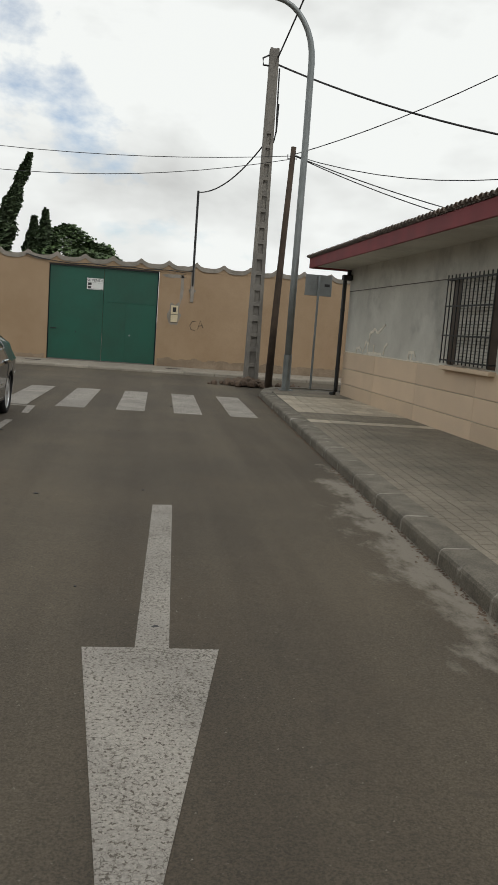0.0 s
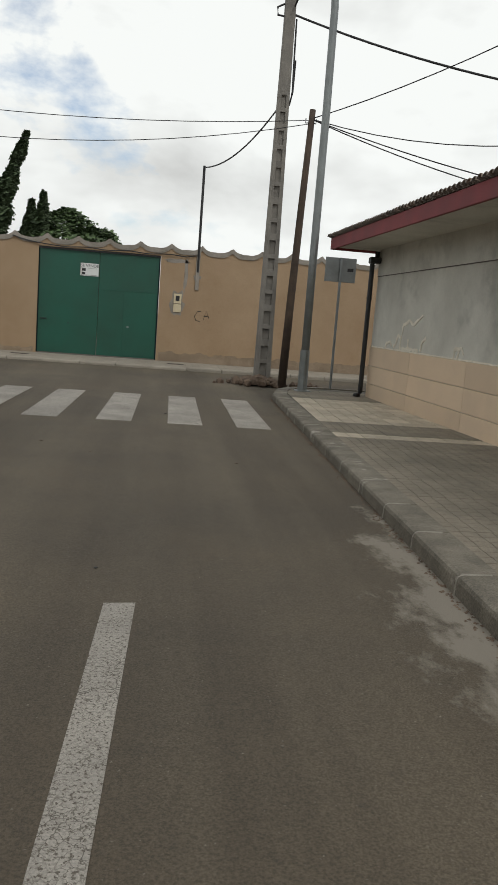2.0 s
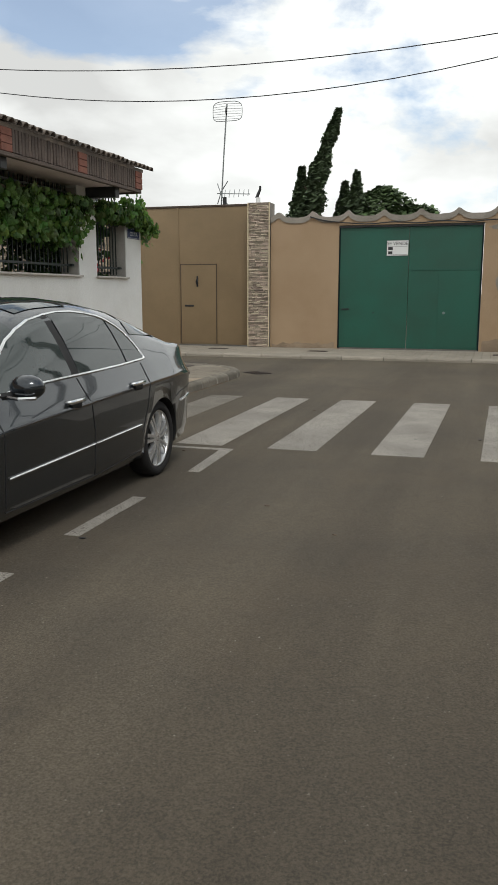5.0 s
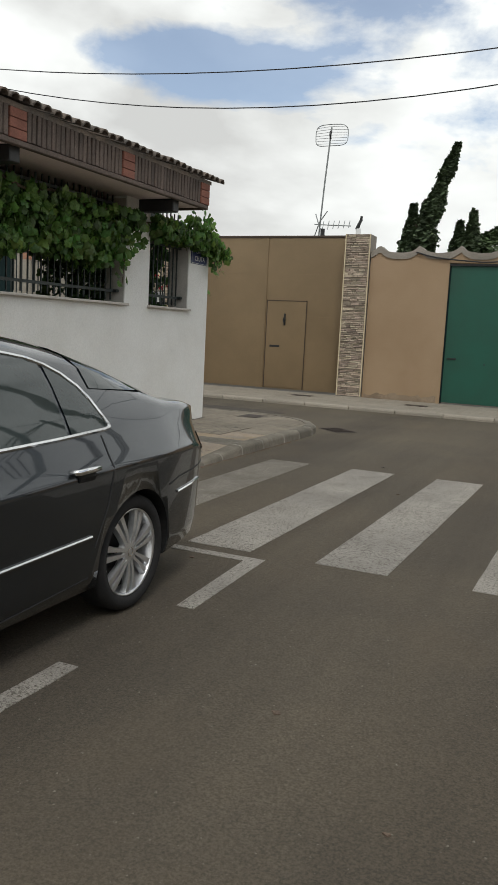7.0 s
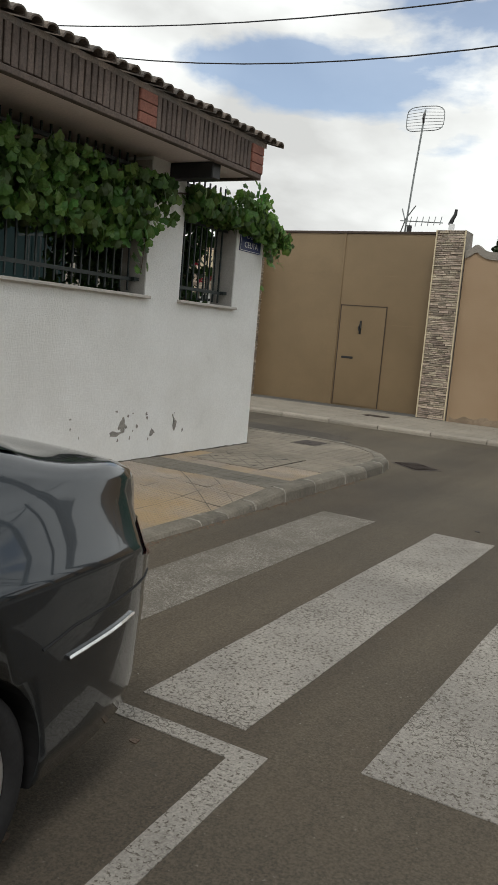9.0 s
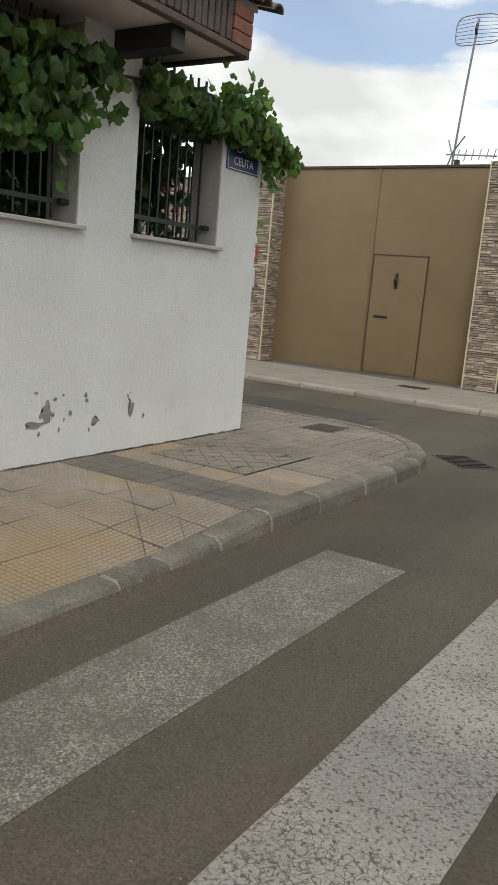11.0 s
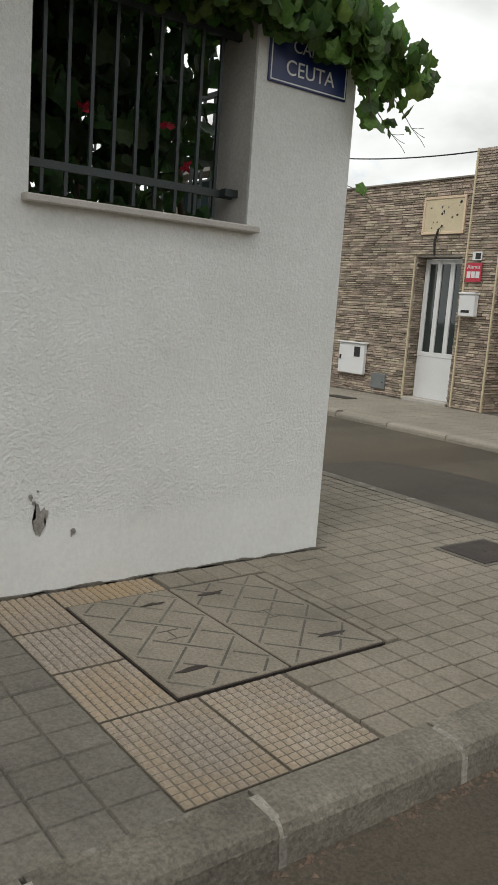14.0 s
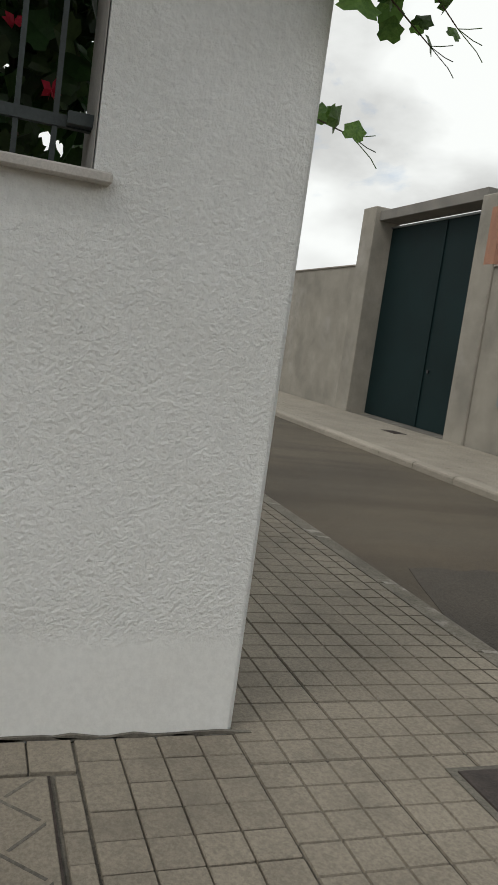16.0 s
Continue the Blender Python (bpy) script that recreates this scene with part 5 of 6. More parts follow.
TUMBLE = [(0, 0.0), (1.0, 0.0), (1.55, 0.22), (1.8, 0.26), (2.4, 0.29), (3.2, 0.29), (3.75, 0.22), (4.2, 0.06), (LEN, 0.0)]


def section(u):
    """Half of the body's cross section at u from the nose: (half width, height) from the sill to the middle of the roof."""
    w, zb, zt, zu = smooth_at(PLAN, u, 0.03), smooth_at(BELT, u, 0.05), smooth_at(TOPLINE, u, 0.05), smooth_at(UNDER, u)
    zt = max(zt, zb + 0.02)
    tip = smooth_at(TUMBLE, u, 0.1)
    ws = w - 0.075
    wr = ws - tip
    hi = zt - zb
    return [(0.0, zu), (w - 0.16, zu), (w - 0.05, zu + 0.03), (w - 0.03, zu + 0.12), (w - 0.012, 0.5 * (zu + zb)), (w - 0.001, zb - 0.165), (w, zb - 0.145), (w - 0.012, zb - 0.128), (w - 0.04, zb - 0.075), (ws, zb),
            (ws - tip * 0.22, zb + hi * 0.25), (ws - tip * 0.5, zb + hi * 0.52), (ws - tip * 0.8, zb + hi * 0.76), (wr - 0.05, zb + hi * 0.89), (wr - 0.17, zb + hi * 0.96), (wr * 0.4, zb + hi * 0.995), (0.0, zt)]


def half_width(u, z):
    s = section(u)[2:]
    for (w0, z0), (w1, z1) in zip(s, s[1:]):
        if z <= z1 and z1 > z0:
            return w0 + (w1 - w0) * max(0.0, (z - z0) / (z1 - z0))
    return s[-1][0]


def shell_point(u, z, lift=0.0):
    return Vector((half_width(u, z) + lift, u, z))


def patch(outline, lift, n=10):
    """A thin curved plate over the car's side within an outline given as lower and upper rows of (u, z)."""
    low, high = outline
    b = bmesh.new()
    m = len(low)
    grid = []
    for i in range(m):
        col_ = []
        for k in range(n + 1):
            t = k / n
            u, z = low[i][0] + (high[i][0] - low[i][0]) * t, low[i][1] + (high[i][1] - low[i][1]) * t
            col_.append(b.verts.new(shell_point(u, z, lift)))
        grid.append(col_)
    for i in range(m - 1):
        for k in range(n):
            b.faces.new((grid[i][k], grid[i + 1][k], grid[i + 1][k + 1], grid[i][k + 1]))
    return b


def line_on(pts, lift, per=8):
    out = []
    for (u0, z0), (u1, z1) in zip(pts, pts[1:]):
        for k in range(per):
            t = k / per
            out.append(shell_point(u0 + (u1 - u0) * t, z0 + (z1 - z0) * t, lift))
    out.append(shell_point(*pts[-1], lift))
    return out


car = thing("parked_car", "dark graphite grey four-door saloon with chrome trim", "car", at=(-3.08, 9.24, 0))
FWH, RWH, WR = 0.86, 3.64, 0.325
b = bmesh.new()
us = [LEN * (0.5 - 0.5 * math.cos(math.pi * i / 60)) * 0.25 + LEN * i / 60 * 0.75 for i in range(61)]
us = sorted(set([round(u, 3) for u in us]))
rings = []
for u in us:
    s = section(u)
    pts = [(w, z) for w, z in s] + [(-w, z) for w, z in s[-2:0:-1]]
    rings.append([b.verts.new((w, u, z)) for w, z in pts])
n = len(rings[0])
for p, q in zip(rings, rings[1:]):
    for k in range(n):
        b.faces.new((p[k], p[(k + 1) % n], q[(k + 1) % n], q[k]))
b.faces.new(rings[0])
b.faces.new(rings[-1])
bmesh.ops.recalc_face_normals(b, faces=b.faces[:])
body = part("body", b, CAR_PAINT, car, "dark grey metallic bodywork", smooth=True)
body.data.materials.append(BLACK_PLASTIC)
cut = bmesh.new()
for uc in (FWH, RWH):
    for s in (1, -1):
        q = bmesh.new()
        bmesh.ops.create_cone(q, cap_ends=True, segments=40, radius1=WR + 0.032, radius2=WR + 0.032, depth=0.45)
        for v in q.verts:
            v.co = Vector((s * 0.84 + v.co.z, uc + v.co.x, WR + v.co.y))
        merge(cut, q)
cut_me = bpy.data.meshes.new("arch_cut")
cut.to_mesh(cut_me)
cut.free()
cut_me.materials.append(CAR_PAINT)
cut_me.materials.append(BLACK_PLASTIC)
for f in cut_me.polygons:
    f.material_index = 1
cutter = new("arch_cut", cut_me)
cutter.parent = car
mod = body.modifiers.new("arches", "BOOLEAN")
mod.object, mod.operation, mod.solver = cutter, "DIFFERENCE", "EXACT"
bpy.context.view_layer.update()
shaped = bpy.data.meshes.new_from_object(body.evaluated_get(bpy.context.evaluated_depsgraph_get()))
body.modifiers.clear()
body.data = shaped
bpy.data.objects.remove(cutter)
for f in shaped.polygons:
    f.use_smooth = f.material_index == 0


def spokes_mesh():
    """The bright pieces of a rim with seven pairs of spokes, facing +x."""
    b = bmesh.new()
    for i in range(7):
        a = 2 * math.pi * i / 7 + 0.3
        d, e = Vector((0, math.cos(a), math.sin(a))), Vector((0, -math.sin(a), math.cos(a)))
        for s in (-1, 1):
            q = bmesh.new()
            pr = []
            for r, o, w, x in ((0.05, 0.013, 0.01, 0.056), (0.12, 0.019, 0.0135, 0.06), (0.19, 0.026, 0.018, 0.056), (0.232, 0.031, 0.021, 0.05)):
                c = d * r + e * o * s
                pr.append([q.verts.new(c - e * w + Vector((x - 0.035, 0, 0))), q.verts.new(c - e * w * 0.8 + Vector((x, 0, 0))), q.verts.new(c + e * w * 0.8 + Vector((x, 0, 0))), q.verts.new(c + e * w + Vector((x - 0.035, 0, 0)))])
            for g, h in zip(pr, pr[1:]):
                for k in range(3):
                    q.faces.new((g[k], g[k + 1], h[k + 1], h[k]))
            bmesh.ops.recalc_face_normals(q, faces=q.faces[:])
            merge(b, q)
    return b


def ring(profile, seg=40):
    """A turned ring about the x axis from (x, radius) points."""
    b = bmesh.new()
    rows = [[b.verts.new((x, r * math.cos(2 * math.pi * k / seg), r * math.sin(2 * math.pi * k / seg))) for k in range(seg)] for x, r in profile]
    for p, q in zip(rows, rows[1:]):
        for k in range(seg):
            b.faces.new((p[k], p[(k + 1) % seg], q[(k + 1) % seg], q[k]))
    bmesh.ops.recalc_face_normals(b, faces=b.faces[:])
    return b


for uc in (FWH, RWH):
    for s in (1, -1):
        wh = part("wheel", ring([(-0.12, 0.2), (-0.12, 0.29), (-0.1, 0.318), (-0.07, WR), (0.03, WR), (0.06, 0.318), (0.078, 0.295), (0.075, 0.255), (0.055, 0.243)]), RUBBER, car, "black tyre on a silver alloy rim", smooth=True)
        wh.location = (s * 0.782, uc, WR)
        if s < 0:
            wh.rotation_euler = (0, 0, math.pi)
        part("rim", ring([(0.056, 0.245), (0.064, 0.24), (0.052, 0.233), (0.0, 0.222), (-0.05, 0.215)]), ALLOY, wh, smooth=True)
        part("brake_back", ring([(-0.03, 0.218), (-0.03, 0.0)]), BLACK_PLASTIC, wh)
        part("spokes", spokes_mesh(), ALLOY, wh)
        part("hub_cap", ring([(0.02, 0.075), (0.05, 0.07), (0.057, 0.04), (0.057, 0.0)], 24), ALLOY, wh)
        part("badge", ring([(0.0585, 0.026), (0.06, 0.022), (0.0585, 0.018)], 20), CHROME, wh)
SIDE_LOW = [(1.36, 0.957), (1.7, 0.985), (2.1, 0.995), (2.6, 1.003), (3.0, 1.012), (3.25, 1.022), (3.4, 1.028), (3.45, 1.034)]
SIDE_HIGH = [(1.4, 0.99), (1.49, 1.09), (1.61, 1.18), (1.75, 1.265), (1.9, 1.325), (2.1, 1.38), (2.3, 1.41), (2.5, 1.426), (2.7, 1.426), (2.88, 1.41), (3.03, 1.385), (3.14, 1.352), (3.24, 1.305), (3.32, 1.245), (3.38, 1.175), (3.42, 1.1), (3.45, 1.05)]


def between(lo, hi, u0, u1, n=9):
    us_ = [u0 + (u1 - u0) * i / (n - 1) for i in range(n)]
    return [(u, curve_at(lo, u)) for u in us_], [(u, curve_at(hi, u)) for u in us_]


for flip in (1, -1):
    for name, u0, u1 in (("front_window", 1.42, 2.26), ("rear_window", 2.36, 3.1), ("quarter_window", 3.13, 3.44)):
        g = patch(between(SIDE_LOW, SIDE_HIGH, u0, u1, 12), 0.006)
        for v in g.verts:
            v.co.x *= flip
        bmesh.ops.recalc_face_normals(g, faces=g.faces[:])
        part(name, g, CAR_GLASS, car, "dark tinted glass", smooth=True)
    g = patch(([(2.26, 1.0), (2.31, 1.0), (2.36, 1.0)], [(2.24, 1.395), (2.29, 1.4), (2.34, 1.405)]), 0.005)
    for v in g.verts:
        v.co.x *= flip
    bmesh.ops.recalc_face_normals(g, faces=g.faces[:])
    part("door_pillar", g, BLACK_PLASTIC, car, smooth=True)

    def strip(name, pts, r, mat, lift=0.004):
        q = tube([Vector((p.x * flip, p.y, p.z)) for p in line_on(pts, lift)], r, 6)
        part(name, q, mat, car)

    strip("chrome_frame", SIDE_LOW, 0.011, CHROME)
    strip("chrome_frame", [(1.36, 0.957)] + SIDE_HIGH + [(3.45, 1.034)], 0.011, CHROME)
    strip("chrome_moulding", [(1.35, 0.475), (2.41, 0.5)], 0.008, CHROME)
    strip("chrome_moulding", [(2.43, 0.5), (3.2, 0.515)], 0.008, CHROME)
    strip("chrome_moulding", [(4.08, 0.6), (4.44, 0.622)], 0.008, CHROME)
    for pts in ([(1.33, 0.3), (1.32, 0.6), (1.3, 0.9)], [(2.43, 0.26), (2.41, 0.6), (2.31, 0.98)], [(3.24, 0.45), (3.33, 0.65), (3.37, 0.85), (3.36, 1.0)], [(1.33, 0.27), (2.5, 0.26), (3.2, 0.3)], [(3.97, 0.66), (4.1, 0.69), (4.6, 0.72)]):
        strip("panel_gap", pts, 0.0045, BLACK_PLASTIC, 0.0)
    for u, z in ((2.15, 0.84), (3.13, 0.86)):
        q = tube([Vector((p.x * flip, p.y, p.z)) for p in (shell_point(u - 0.1, z, 0.0), shell_point(u - 0.08, z, 0.035), shell_point(u, z + 0.004, 0.042), shell_point(u + 0.08, z + 0.004, 0.035), shell_point(u + 0.1, z, 0.0))], 0.016, 8)
        h = part("door_handle", q, CHROME, car, "chrome-trimmed handle", smooth=True)
        part("handle_cup", tube([Vector((p.x * flip, p.y, p.z)) for p in (shell_point(u - 0.06, z - 0.03, -0.02), shell_point(u + 0.06, z - 0.03, -0.02))], 0.034, 10), BLACK_PLASTIC, h)
    mir = bmesh.new()
    bmesh.ops.create_uvsphere(mir, u_segments=18, v_segments=10, radius=1.0)
    for v in mir.verts:
        v.co = Vector((flip * (1.0 + v.co.x * 0.115), 1.42 + v.co.y * (0.085 if v.co.y < 0 else 0.05), 1.02 + v.co.z * 0.075))
    mi = part("wing_mirror", mir, CAR_PAINT, car, smooth=True)
    part("mirror_foot", tube([(flip * 0.84, 1.4, 0.96), (flip * 0.95, 1.41, 0.98)], 0.025, 6), BLACK_PLASTIC, mi)
    part("mirror_trim", tube([(flip * 0.91, 1.35, 0.965), (flip * 0.99, 1.335, 0.96), (flip * 1.09, 1.36, 0.965)], 0.012, 6), CHROME, mi)
    hl = patch(([(0.04, 0.58), (0.1, 0.57), (0.18, 0.58), (0.27, 0.62)], [(0.04, 0.63), (0.1, 0.67), (0.18, 0.715), (0.28, 0.72)]), 0.006, 5)
    for v in hl.verts:
        v.co.x *= flip
    bmesh.ops.recalc_face_normals(hl, faces=hl.faces[:])
    part("headlamp", hl, LAMP_GLASS, car, "clear headlamp", smooth=True)
    strip("bumper_trim", [(0.06, 0.46), (0.14, 0.46), (0.22, 0.465)], 0.012, CHROME)
    strip("fog_recess", [(0.14, 0.36), (0.3, 0.37), (0.42, 0.38)], 0.03, BLACK_PLASTIC, -0.005)
    tl = patch(([(4.5, 0.8), (4.56, 0.79), (4.62, 0.79), (4.68, 0.79)], [(4.52, 0.9), (4.56, 0.905), (4.61, 0.9), (4.66, 0.86)]), 0.006, 5)
    for v in tl.verts:
        v.co.x *= flip
    bmesh.ops.recalc_face_normals(tl, faces=tl.faces[:])
    part("tail_lamp", tl, TAIL_RED, car, "red tail lamp", smooth=True)


def across(u0, u1, frac, lift):
    """A plate over the car's upper surface from u0 to u1, frac of its width."""
    b = bmesh.new()
    rows = []
    for i in range(13):
        u = u0 + (u1 - u0) * i / 12
        s = section(u)[9:]
        zs = [(w, z) for w, z in s]
        row = []
        for k in range(-10, 11):
            w = zs[0][0] * frac * k / 10
            a = abs(w)
            z = zs[0][1]
            for (w0, z0), (w1, z1) in zip(zs, zs[1:]):
                if w1 <= a <= w0:
                    z = z0 + (z1 - z0) * ((w0 - a) / max(1e-6, w0 - w1))
                    break
            row.append(b.verts.new((w, u, z + lift)))
        rows.append(row)
    for p, q in zip(rows, rows[1:]):
        for k in range(20):
            b.faces.new((p[k], p[k + 1], q[k + 1], q[k]))
    bmesh.ops.recalc_face_normals(b, faces=b.faces[:])
    return b


part("windscreen", across(1.17, 1.88, 0.86, 0.008), CAR_GLASS, car, "dark windscreen", smooth=True)
part("rear_screen", across(3.42, 4.05, 0.84, 0.008), CAR_GLASS, car, "dark rear screen", smooth=True)
part("roof_panel", across(2.08, 2.75, 0.6, 0.006), CAR_GLASS, car, "dark glass sunroof", smooth=True)
part("grille", box(-0.32, -0.015, 0.4, 0.32, 0.04, 0.64, 0.02), BLACK_PLASTIC, car)
part("number_plate", box(-0.26, -0.025, 0.42, 0.26, -0.012, 0.53, 0.004), PLATE_WHITE, car)

# ---- street name plate ----
plate = thing("street_sign", "blue enamel street name plate with white letters", "street sign", at=(-5.95, 20.36, 2.66))
part("plate", box(0, -0.26, -0.125, 0.012, 0.25, 0.125, 0.003), SIGN_BLUE, plate)
for y0, y1, z0, z1 in ((-0.25, 0.24, 0.11, 0.116), (-0.25, 0.24, -0.116, -0.11), (-0.25, -0.244, -0.11, 0.11), (0.234, 0.24, -0.11, 0.11)):
    part("border", box(0.0125, y0, z0, 0.0145, y1, z1), PLATE_WHITE, plate)
lettering("lettering", "CALLE", 0.085, pose(0.014, 0, 0.06, 90, 0, 90), PLATE_WHITE, plate, 0.001)
lettering("lettering", "CEUTA", 0.1, pose(0.014, 0, -0.045, 90, 0, 90), PLATE_WHITE, plate, 0.001)

# ---- vine and porch plants ----
vine = thing("grape_vine", "grape vine with large lobed leaves hanging along the porch", "vine")
rv = random.Random(17)


def vine_leaf(x, y, z, s=None):
    return ((x, y, z), (rv.uniform(0.9, 2.2), rv.uniform(-0.5, 0.5), rv.uniform(0.2, 2.9)), s or rv.uniform(0.07, 0.13))


mass, single = [], []
y = 8.0
while y < 20.6:
    inside = 15.75 < y < 18.3 or 18.93 < y < 20.2
    low = 2.28 + 0.16 * noise.noise(Vector((y * 1.9, 0, 0))) + 0.12 * noise.noise(Vector((y * 6, 3, 0)))
    if y > 18.3:
        low = 2.74 + 0.12 * noise.noise(Vector((y * 4, 0, 0)))
    top = 3.0 if y < 18.6 else 3.05 - 0.1 * (y - 18.6)
    dens = 19 if y < 18.3 else 14 if y < 18.9 else 22
    if y < 15.4:
        dens = 0
    for k in range(dens):
        z = rv.uniform(low, top)
        x = -5.95 + (rv.uniform(-0.35, 0.22) if inside else rv.uniform(0.03, 0.24))
        if 18.4 < y < 18.9:
            z = rv.uniform(2.55, 3.05)
            if rv.random() < 0.97 or z > 2.95:
                continue
        (single if x > -5.86 and len(single) < 150 and rv.random() < 0.3 else mass).append(vine_leaf(x, y, z))
    y += 0.028
# trailing shoots past the corner and over the pier
for k in range(400):
    t = rv.random()
    yy = 20.0 + 1.03 * t
    zz = 3.02 - 0.36 * t * t + rv.gauss(0, 0.13 * (1.1 - 0.6 * t))
    if zz < 2.84 and yy < 20.72:
        xx = -5.95 + rv.uniform(0.03, 0.2)
    else:
        xx = -5.9 + rv.uniform(-0.3, 0.2)
    if yy < 20.55 and zz < 2.72:
        continue
    (single if len(single) < 250 and rv.random() < 0.45 else mass).append(vine_leaf(xx, yy, zz, rv.uniform(0.055, 0.11)))
for y0, z0, dy, dz, n in ((20.62, 2.75, 0.1, -0.32, 8), (18.42, 2.75, 0.08, -0.2, 5), (20.85, 2.76, 0.2, -0.12, 8), (18.15, 2.4, -0.05, -0.35, 7)):
    pts = [(-5.84, y0 + dy * i / n, z0 + dz * i / n) for i in range(n + 1)]
    part("stem", tube(pts, 0.005, 5), BARK, vine)
    for p in pts:
        single.append(vine_leaf(p[0] + rv.uniform(-0.02, 0.08), p[1] + rv.uniform(-0.05, 0.05), p[2] + rv.uniform(-0.03, 0.03), rv.uniform(0.08, 0.13)))
for pts in ([(-5.9 - 0.04 * i / 9, 20.7 + 0.42 * i / 9, 2.72 - 0.22 * (i / 9) ** 1.4) for i in range(10)], [(-5.95 - 0.12 * i / 7, 20.74 + 0.36 * i / 7, 2.62 - 0.14 * i / 7) for i in range(8)], [(-6.45 + 0.42 * i / 6, 20.78 + 0.07 * i / 6, 2.3 - 0.17 * i / 6) for i in range(7)]):
    part("stem", tube(pts, 0.004, 5, 0.002), BARK, vine)
    end = Vector(pts[-1])
    for k in range(3):
        part("tendril", tube([end, end + Vector((0.02, 0.03 + 0.02 * k, -0.03 * k)), end + Vector((0.03, 0.07 + 0.01 * k, 0.01 - 0.05 * k))], 0.0016, 4), LEAF_EACH, vine)
    for p in pts:
        single.append(vine_leaf(p[0] + rv.uniform(-0.03, 0.03), p[1] + rv.uniform(-0.03, 0.03), p[2] + rv.uniform(-0.02, 0.02), rv.uniform(0.05, 0.1)))
for k in range(34):
    single.append(vine_leaf(rv.uniform(-5.88, -5.78), rv.uniform(20.25, 20.75), rv.uniform(2.66, 2.88), rv.uniform(0.08, 0.13)))
part("stem", tube([(-5.9 + 0.04 * math.sin(i), 15.4 + i * 0.33, 3.0 + 0.06 * math.sin(i * 1.7) - (0.02 * max(0, i - 13)) ** 1.0) for i in range(17)], 0.02, 6, 0.006), BARK, vine, "thin woody stem")
leaves("foliage", mass, LEAF, vine)
variants = []
for k in range(5):
    me = leaf_mesh([((0, 0, 0), (0, 0, 0), 1.0)])
    for v in me.vertices:
        v.co.z += 0.1 * noise.noise(v.co * 3 + Vector((k, 0, 0)))
    me.materials.append(LEAF_EACH)
    variants.append(me)
for i, (p, e, s) in enumerate(single):
    lf = new("leaf", variants[i % 5])
    lf.parent = vine
    lf.location, lf.rotation_euler, lf.scale = p, e, (s, s, s)

shrub = thing("porch_plants", "dense dark potted shrubs with red flowers behind the bars", "plant", at=(0, 0, 0.26))
items = []
for k in range(4600):
    yy = rv.uniform(16.2, 20.25)
    zz = rv.uniform(1.55, 2.9) if rv.random() < 0.5 else rv.uniform(2.0, 2.95)
    if yy < 18.2:
        zz = rv.uniform(2.2, 3.1)
        if rv.random() < 0.45:
            continue
    items.append(((rv.uniform(-7.4, -6.4), yy, zz), (rv.uniform(0, 3), rv.uniform(0, 3), rv.uniform(0, 6.3)), rv.uniform(0.07, 0.15)))
leaves("foliage", items, SHRUB, shrub)
for k in range(5):
    yy = 18.9 + k * 0.3
    part("stem", tube([(-6.8, yy, 0.3), (-6.82 + 0.05 * k, yy + 0.05, 1.2), (-6.85, yy, 2.4)], 0.022, 6), BARK, shrub)
    part("pot", ring([(0, 0.0), (0, 0.13), (0.3, 0.18), (0.32, 0.18)], 18), TILE_RED, shrub).matrix_local = pose(-6.8, yy, 0.0, 0, -90, 0)
for k in range(4):
    fl = leaves("flower", [((0, 0, 0), (rv.uniform(0, 3), rv.uniform(0, 3), j * 1.05), 0.045) for j in range(9)], PETAL, shrub, True, "")
    fl.location = (-6.35, rv.uniform(19.2, 20.2), rv.uniform(1.85, 2.4))


# ---- trees behind the wall ----
def tree(name, label, x, y, h, prof, mat, n, size, lean=0.0, bend=0.0, seed=1):
    r = random.Random(seed)
    t = thing(name, label, "tree", at=(x, y, 0))
    part("trunk", tube([(0, 0, 0), (lean * 0.3 * h, 0, h * 0.3), (lean * h * 0.8, 0, h * 0.8)], 0.16, 8, 0.04), BARK, t)
    for k in range(6):
        z = h * (0.3 + 0.08 * k)
        a = k * 2.4
        part("limb", tube([(lean * z, 0, z), (lean * z + 0.5 * curve_at(prof, z / h) * math.cos(a), 0.5 * curve_at(prof, z / h) * math.sin(a), z + 0.4)], 0.05, 5, 0.02), BARK, t)
    items = []
    for k in range(n):
        f = r.random() ** 0.9
        z = h * f
        rad = curve_at(prof, f) * (1 + 0.45 * noise.noise(Vector((f * 14, seed, r.uniform(0, 0.6)))))
        a = r.uniform(0, 6.283)
        rad *= 1.0 + 0.22 * math.sin(z * 4.1 + a * 2 + seed) * (0.4 + 0.6 * r.random())
        rad2 = rad * (0.25 + 0.8 * math.sqrt(r.random())) * (1 + 0.35 * noise.noise(Vector((math.cos(a) * 2, math.sin(a) * 2, f * 9 + seed))))
        items.append(((lean * z + bend * h * f ** 3 + rad2 * math.cos(a), rad2 * math.sin(a), z), (r.uniform(-0.7, 0.7), r.uniform(-0.7, 0.7), a), size * r.uniform(0.6, 1.4) * (1 - 0.45 * f)))
    leaves("crown", items, mat, t, True)
    return t


